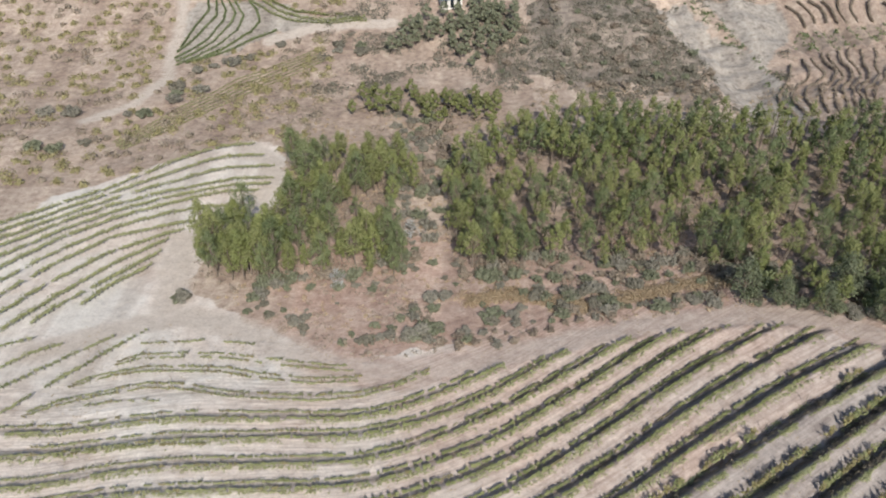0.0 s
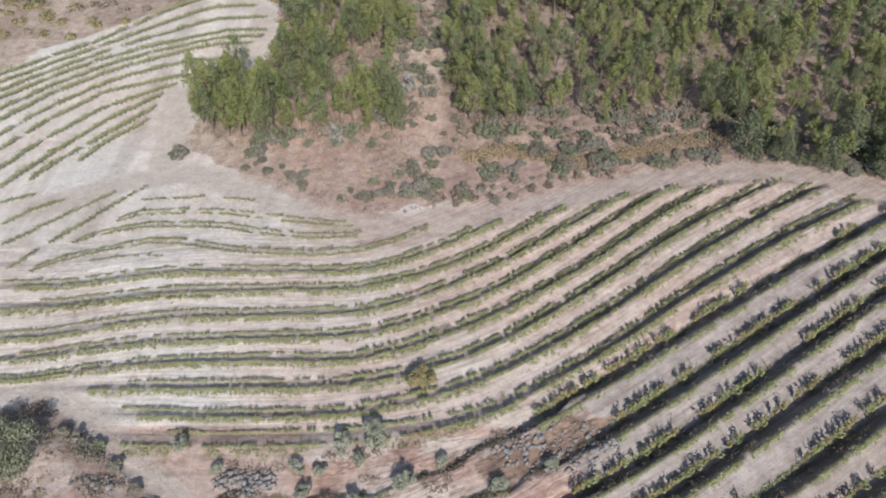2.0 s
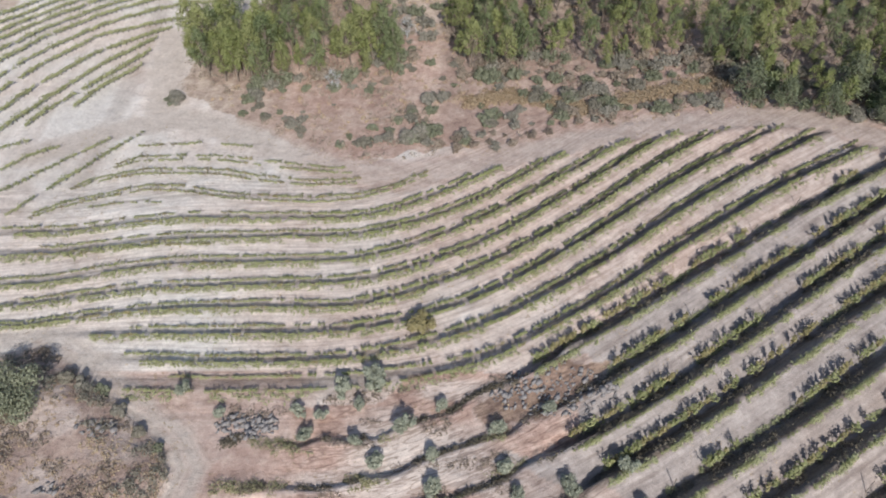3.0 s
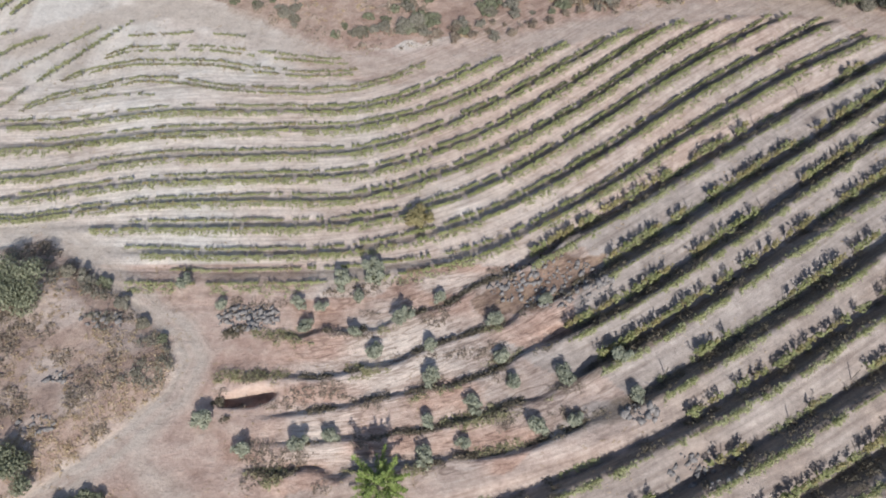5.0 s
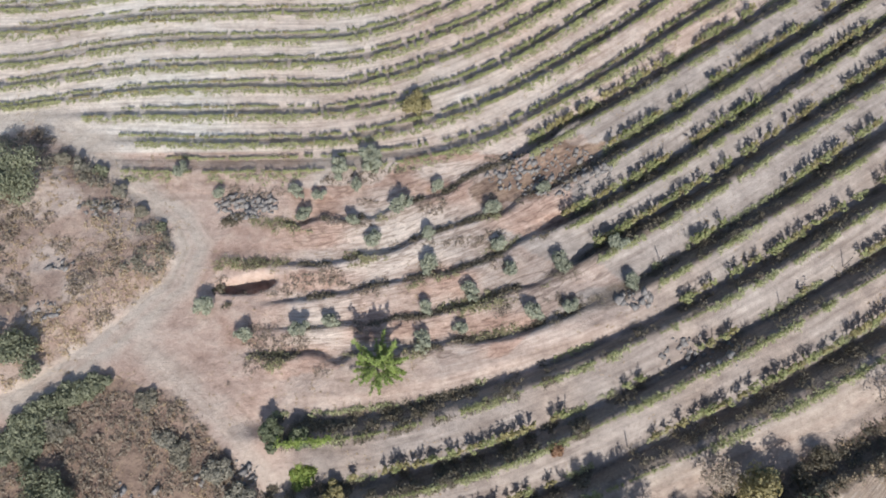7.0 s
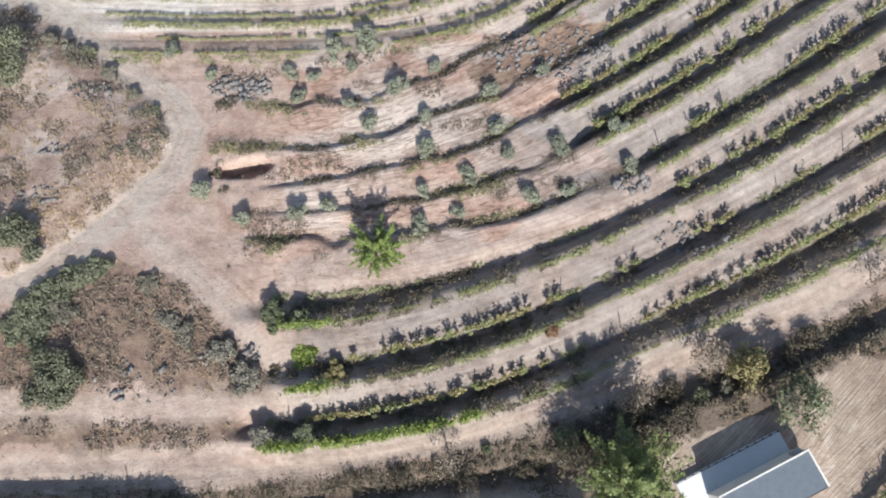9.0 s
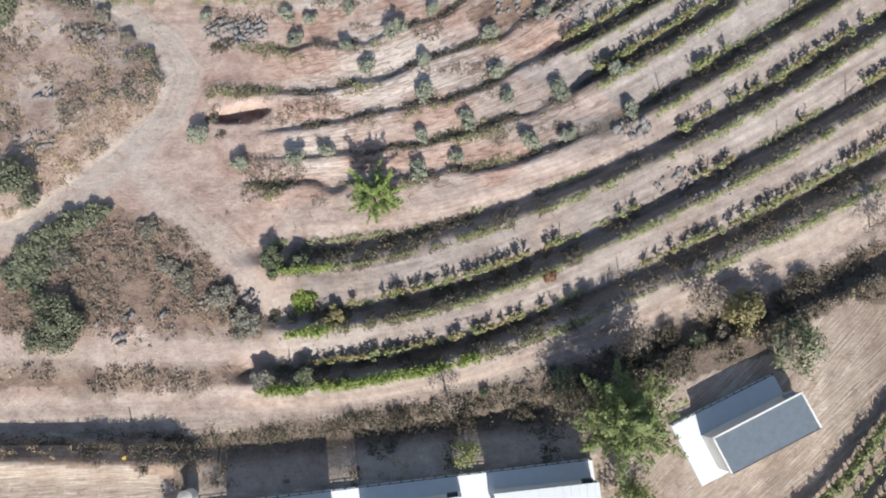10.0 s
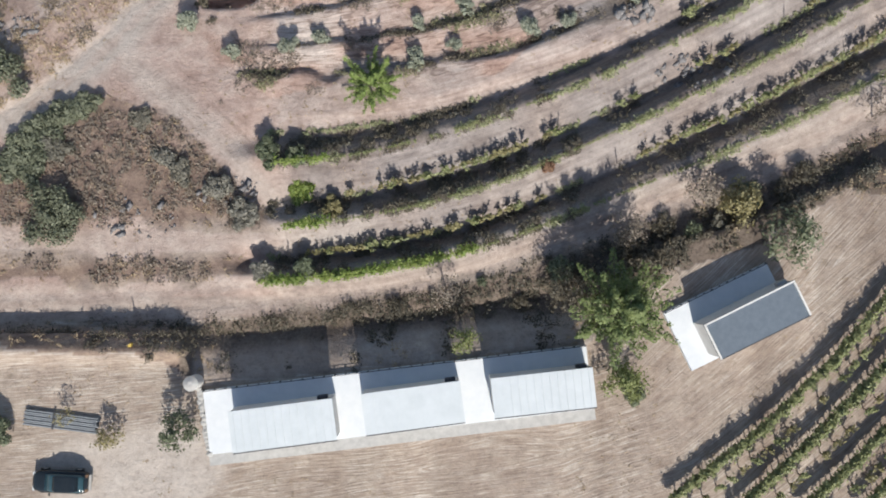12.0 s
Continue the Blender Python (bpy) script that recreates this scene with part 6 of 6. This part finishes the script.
    for name, label, mat, m in (("road_bank_scrub", "dry brown scrub on the bank above the road", HEATH_LEAF, m), ("road_bank_weeds", "dark weeds on the bank above the road", WEED_LEAF, ~m)):
        tufts(name, label, "scrub", x[m], y[m], height(x[m], y[m]), np.full(m.sum(), 0.13), mat, 12, 0.4 + 0.5 * rng.rand(m.sum()), 0.05 + 0.28 * rng.rand(m.sum()), 91)
    x, y = scatter(rng, 20000, (-15, 12, -1, 14), lambda x, y: (vnoise(x, y, 0.9, 86) > np.where(terrace(x, y) < 13.5, 0.48, 0.56)) & (np.abs(np.round(terrace(x, y)) - terrace(x, y) + 0.02) < 0.24) & (terrace(x, y) > 12.6) & (terrace(x, y) < 15.4) & (x > -14 + 2 * vnoise(x, y, 1.5, 88)))
    n = len(x)
    m = rng.rand(n) < 0.8
    for name, label, mat, m in (("hedge_weeds", "tall dark weeds on the steep terrace banks", WEED_LEAF, m), ("hedge_scrub", "grey-green scrub on the steep terrace banks", HEATH_LEAF, ~m)):
        q = int(m.sum())
        tufts(name, label, "weeds", x[m], y[m], height(x[m], y[m]), np.full(q, 0.11), mat, 9, 0.25 + 0.35 * rng.rand(q), 0.12 + 0.4 * rng.rand(q) ** 2, 87)
    # weeds on the old olive terraces
    x, y = scatter(rng, 16000, (-20, 20, 13, 38), lambda x, y: (np.abs(np.round(terrace(x, y)) - terrace(x, y)) < 0.22) & inside(OLIVE_GROVE, x, y) & (vnoise(x, 2 * y, 3, 92) > 0.76))
    n = len(x)
    tufts("olive_weeds", "yellow-green weeds along the old olive terraces", "weeds", x, y, height(x, y), np.full(n, 0.13), WEED_GREEN, 9, 0.3 + 0.4 * rng.rand(n), 0.15 + 0.3 * rng.rand(n), 93)
    x, y = scatter(rng, 9000, (-20, 20, 13, 38), lambda x, y: inside(OLIVE_GROVE, x, y) & (vnoise(x, 2.5 * y, 3, 94) > 0.7))
    n = len(x)
    tufts("olive_scrub", "dry brown scrub on the old olive terraces", "scrub", x, y, height(x, y), np.full(n, 0.12), BROWN_LEAF, 9, 0.3 + 0.4 * rng.rand(n), 0.1 + 0.25 * rng.rand(n), 95)
    # tan grass on the cut bank of the clearing
    q = rng.rand(1500)
    P = np.array(CUT)
    s = np.linspace(0, 1, len(P))
    x, y = np.interp(q, s, P[:, 0]) + rng.normal(size=1500) * 0.8, np.interp(q, s, P[:, 1]) + rng.normal(size=1500) * 0.8
    n = len(x)
    tufts("tan_grass", "tall tan grass on the cut bank of the clearing", "dry grass", x, y, height(x, y), np.full(n, 0.15), STRAW, 26, 0.5 + 0.8 * rng.rand(n), 0.2 + 0.5 * rng.rand(n), 96)
    # sparse straw on paths and terraces
    x, y = scatter(rng, 9000, (-50, 66, -22, 80), lambda x, y: ~clear(x, y) & (vnoise(x, y, 4, 78) > 0.55) & (near(ROAD, x, y) > 1.2))
    n = len(x)
    tufts("stubble", "thin straw stubble between the rows", "straw", x, y, height(x, y), np.full(n, 0.1), STRAW, 5, 0.2 + 0.3 * rng.rand(n), 0.05 + 0.1 * rng.rand(n), 79)


wild_growth()


def far_rows():
    """Vine rows on the far hillside, too small to tell plant from plant, and terrace shade lines."""
    rng = np.random.RandomState(81)
    # brown step rows stand in for the dark shade lines between far terraces
    for guides, count, label, mat, high in (*(((row, row), 1, "vine row on the far pale field", COOL_LEAF, 0.3) for row in FAN), ((W0, W1), 6, "thin vine row on the far slope", WEED_GREEN, 0.15),
                                      ((ARC_A, ARC_A), 1, "green vine row on the far field edge", VINE_LEAF, 0.5), ((ARC_B, ARC_B), 1, "green vine row on the far field edge", VINE_LEAF, 0.5),
                                      ((ARC_C, ARC_C), 1, "green vine row on the far field edge", VINE_LEAF, 0.4),
                                      ((STEP_A, STEP_B, STEP_C), 10, "brown tuft line standing in for terrace shade on the far hillside", BROWN_LEAF, 0.4), ((STEP_D, STEP_E), 8, "brown tuft line standing in for terrace shade on the far hillside", BROWN_LEAF, 0.35)):
        keys = tuple(np.linspace(0, max(count - 1, 1), len(guides)))
        for k in range(count):
            L = between(guides, keys, k, 60)
            s = np.linspace(0, 1, 260)
            q = np.linspace(0, 1, 60)
            x, y = np.interp(s, q, L[:, 0]), np.interp(s, q, L[:, 1])
            if mat is BROWN_LEAF:
                x, y = x + 6 * (vnoise(x, y, 11, 97) - 0.5), y + 2 * (vnoise(x, y, 10, 98) - 0.5)
            z = height(x, y)
            C = np.stack([x, y, z + high], 1)[:, None] + rng.normal(size=(260, 5, 3)) * [0.13, 0.13, high * 0.5]
            V, Q = leaves(rng, C.reshape(-1, 3), 0.3, 0.6, 1.3)
            tagged(new("far_vines", mesh("far_vines", V, Q, mat)), label, "vine row", kind="stuff")


far_rows()


def stones():
    rng = np.random.RandomState(91)
    parts_ = []
    for (cx, cy, r, n) in ((-18, 31.5, 3.0, 170), (-31.2, 31.0, 2.2, 50), (-33.6, 24.8, 1.2, 22), (-34.0, 20.3, 1.8, 26), (10.5, 34.8, 6.0, 260), (-16.5, 6.5, 2.5, 60), (-24, 4.2, 3.5, 40), (17, 21, 1.6, 50), (22, 16, 3.5, 60)):
        for _ in range(n):
            a, q = 6.28 * rng.rand(), r * math.sqrt(rng.rand())
            x, y = cx + q * math.cos(a), cy + 0.5 * q * math.sin(a)
            z, s = ground_at(x, y), 0.07 + 0.25 * rng.rand() ** 3
            c = np.array([[-1, -1, -1], [1, -1, -1], [1, 1, -1], [-1, 1, -1], [-1, -1, 1], [1, -1, 1], [1, 1, 1], [-1, 1, 1]]) * s * (0.6 + 0.7 * rng.rand(8, 1))
            c[:, 2] *= 0.5
            c = c @ np.array(Euler((rng.rand(), rng.rand(), 6 * rng.rand())).to_matrix())
            parts_.append((c + [x, y, z + 0.05], [(0, 3, 2, 1), (4, 5, 6, 7), (0, 1, 5, 4), (1, 2, 6, 5), (2, 3, 7, 6), (3, 0, 4, 7)]))
    V, Q = merge(parts_)
    tagged(new("loose_stones", mesh("loose_stones", V, Q, STONE)), "loose grey field stones in heaps", "stones", kind="stuff")


stones()


def far_house():
    root = tagged(new("farmhouse"), "small white farmhouse with a blue roof, far off", "house")
    z = ground_at(2.0, 204.6)
    root.matrix_world = pose(2.0, 204.6, z, 0, 0, 8)
    bm = bmesh.new()
    box(bm, (-2.7, -2.5, -1.6), (2.7, 2.5, 2.4), 0.03)
    part("wall", solid("wall", bm, WHITE), root)
    bm = bmesh.new()
    vs = [bm.verts.new(p) for p in ((-3.0, -2.9, 2.3), (3.0, -2.9, 2.3), (3.0, 2.9, 2.3), (-3.0, 2.9, 2.3), (-3.0, 0, 3.5), (3.0, 0, 3.5))]
    for f in ((0, 1, 5, 4), (2, 3, 4, 5), (0, 4, 3), (1, 2, 5), (0, 3, 2, 1)):
        bm.faces.new([vs[i] for i in f])
    part("roof", solid("roof", bm, BLUE_ROOF), root)
    for x in (-1.7, 0.0, 1.7):
        bm = bmesh.new()
        box(bm, (x - 0.4, -2.56, 0.9 if x else 0), (x + 0.45, -2.48, 2.1), 0.01)
        part("door" if x == 0 else "window", solid("pane", bm, GLASS), root)


far_house()
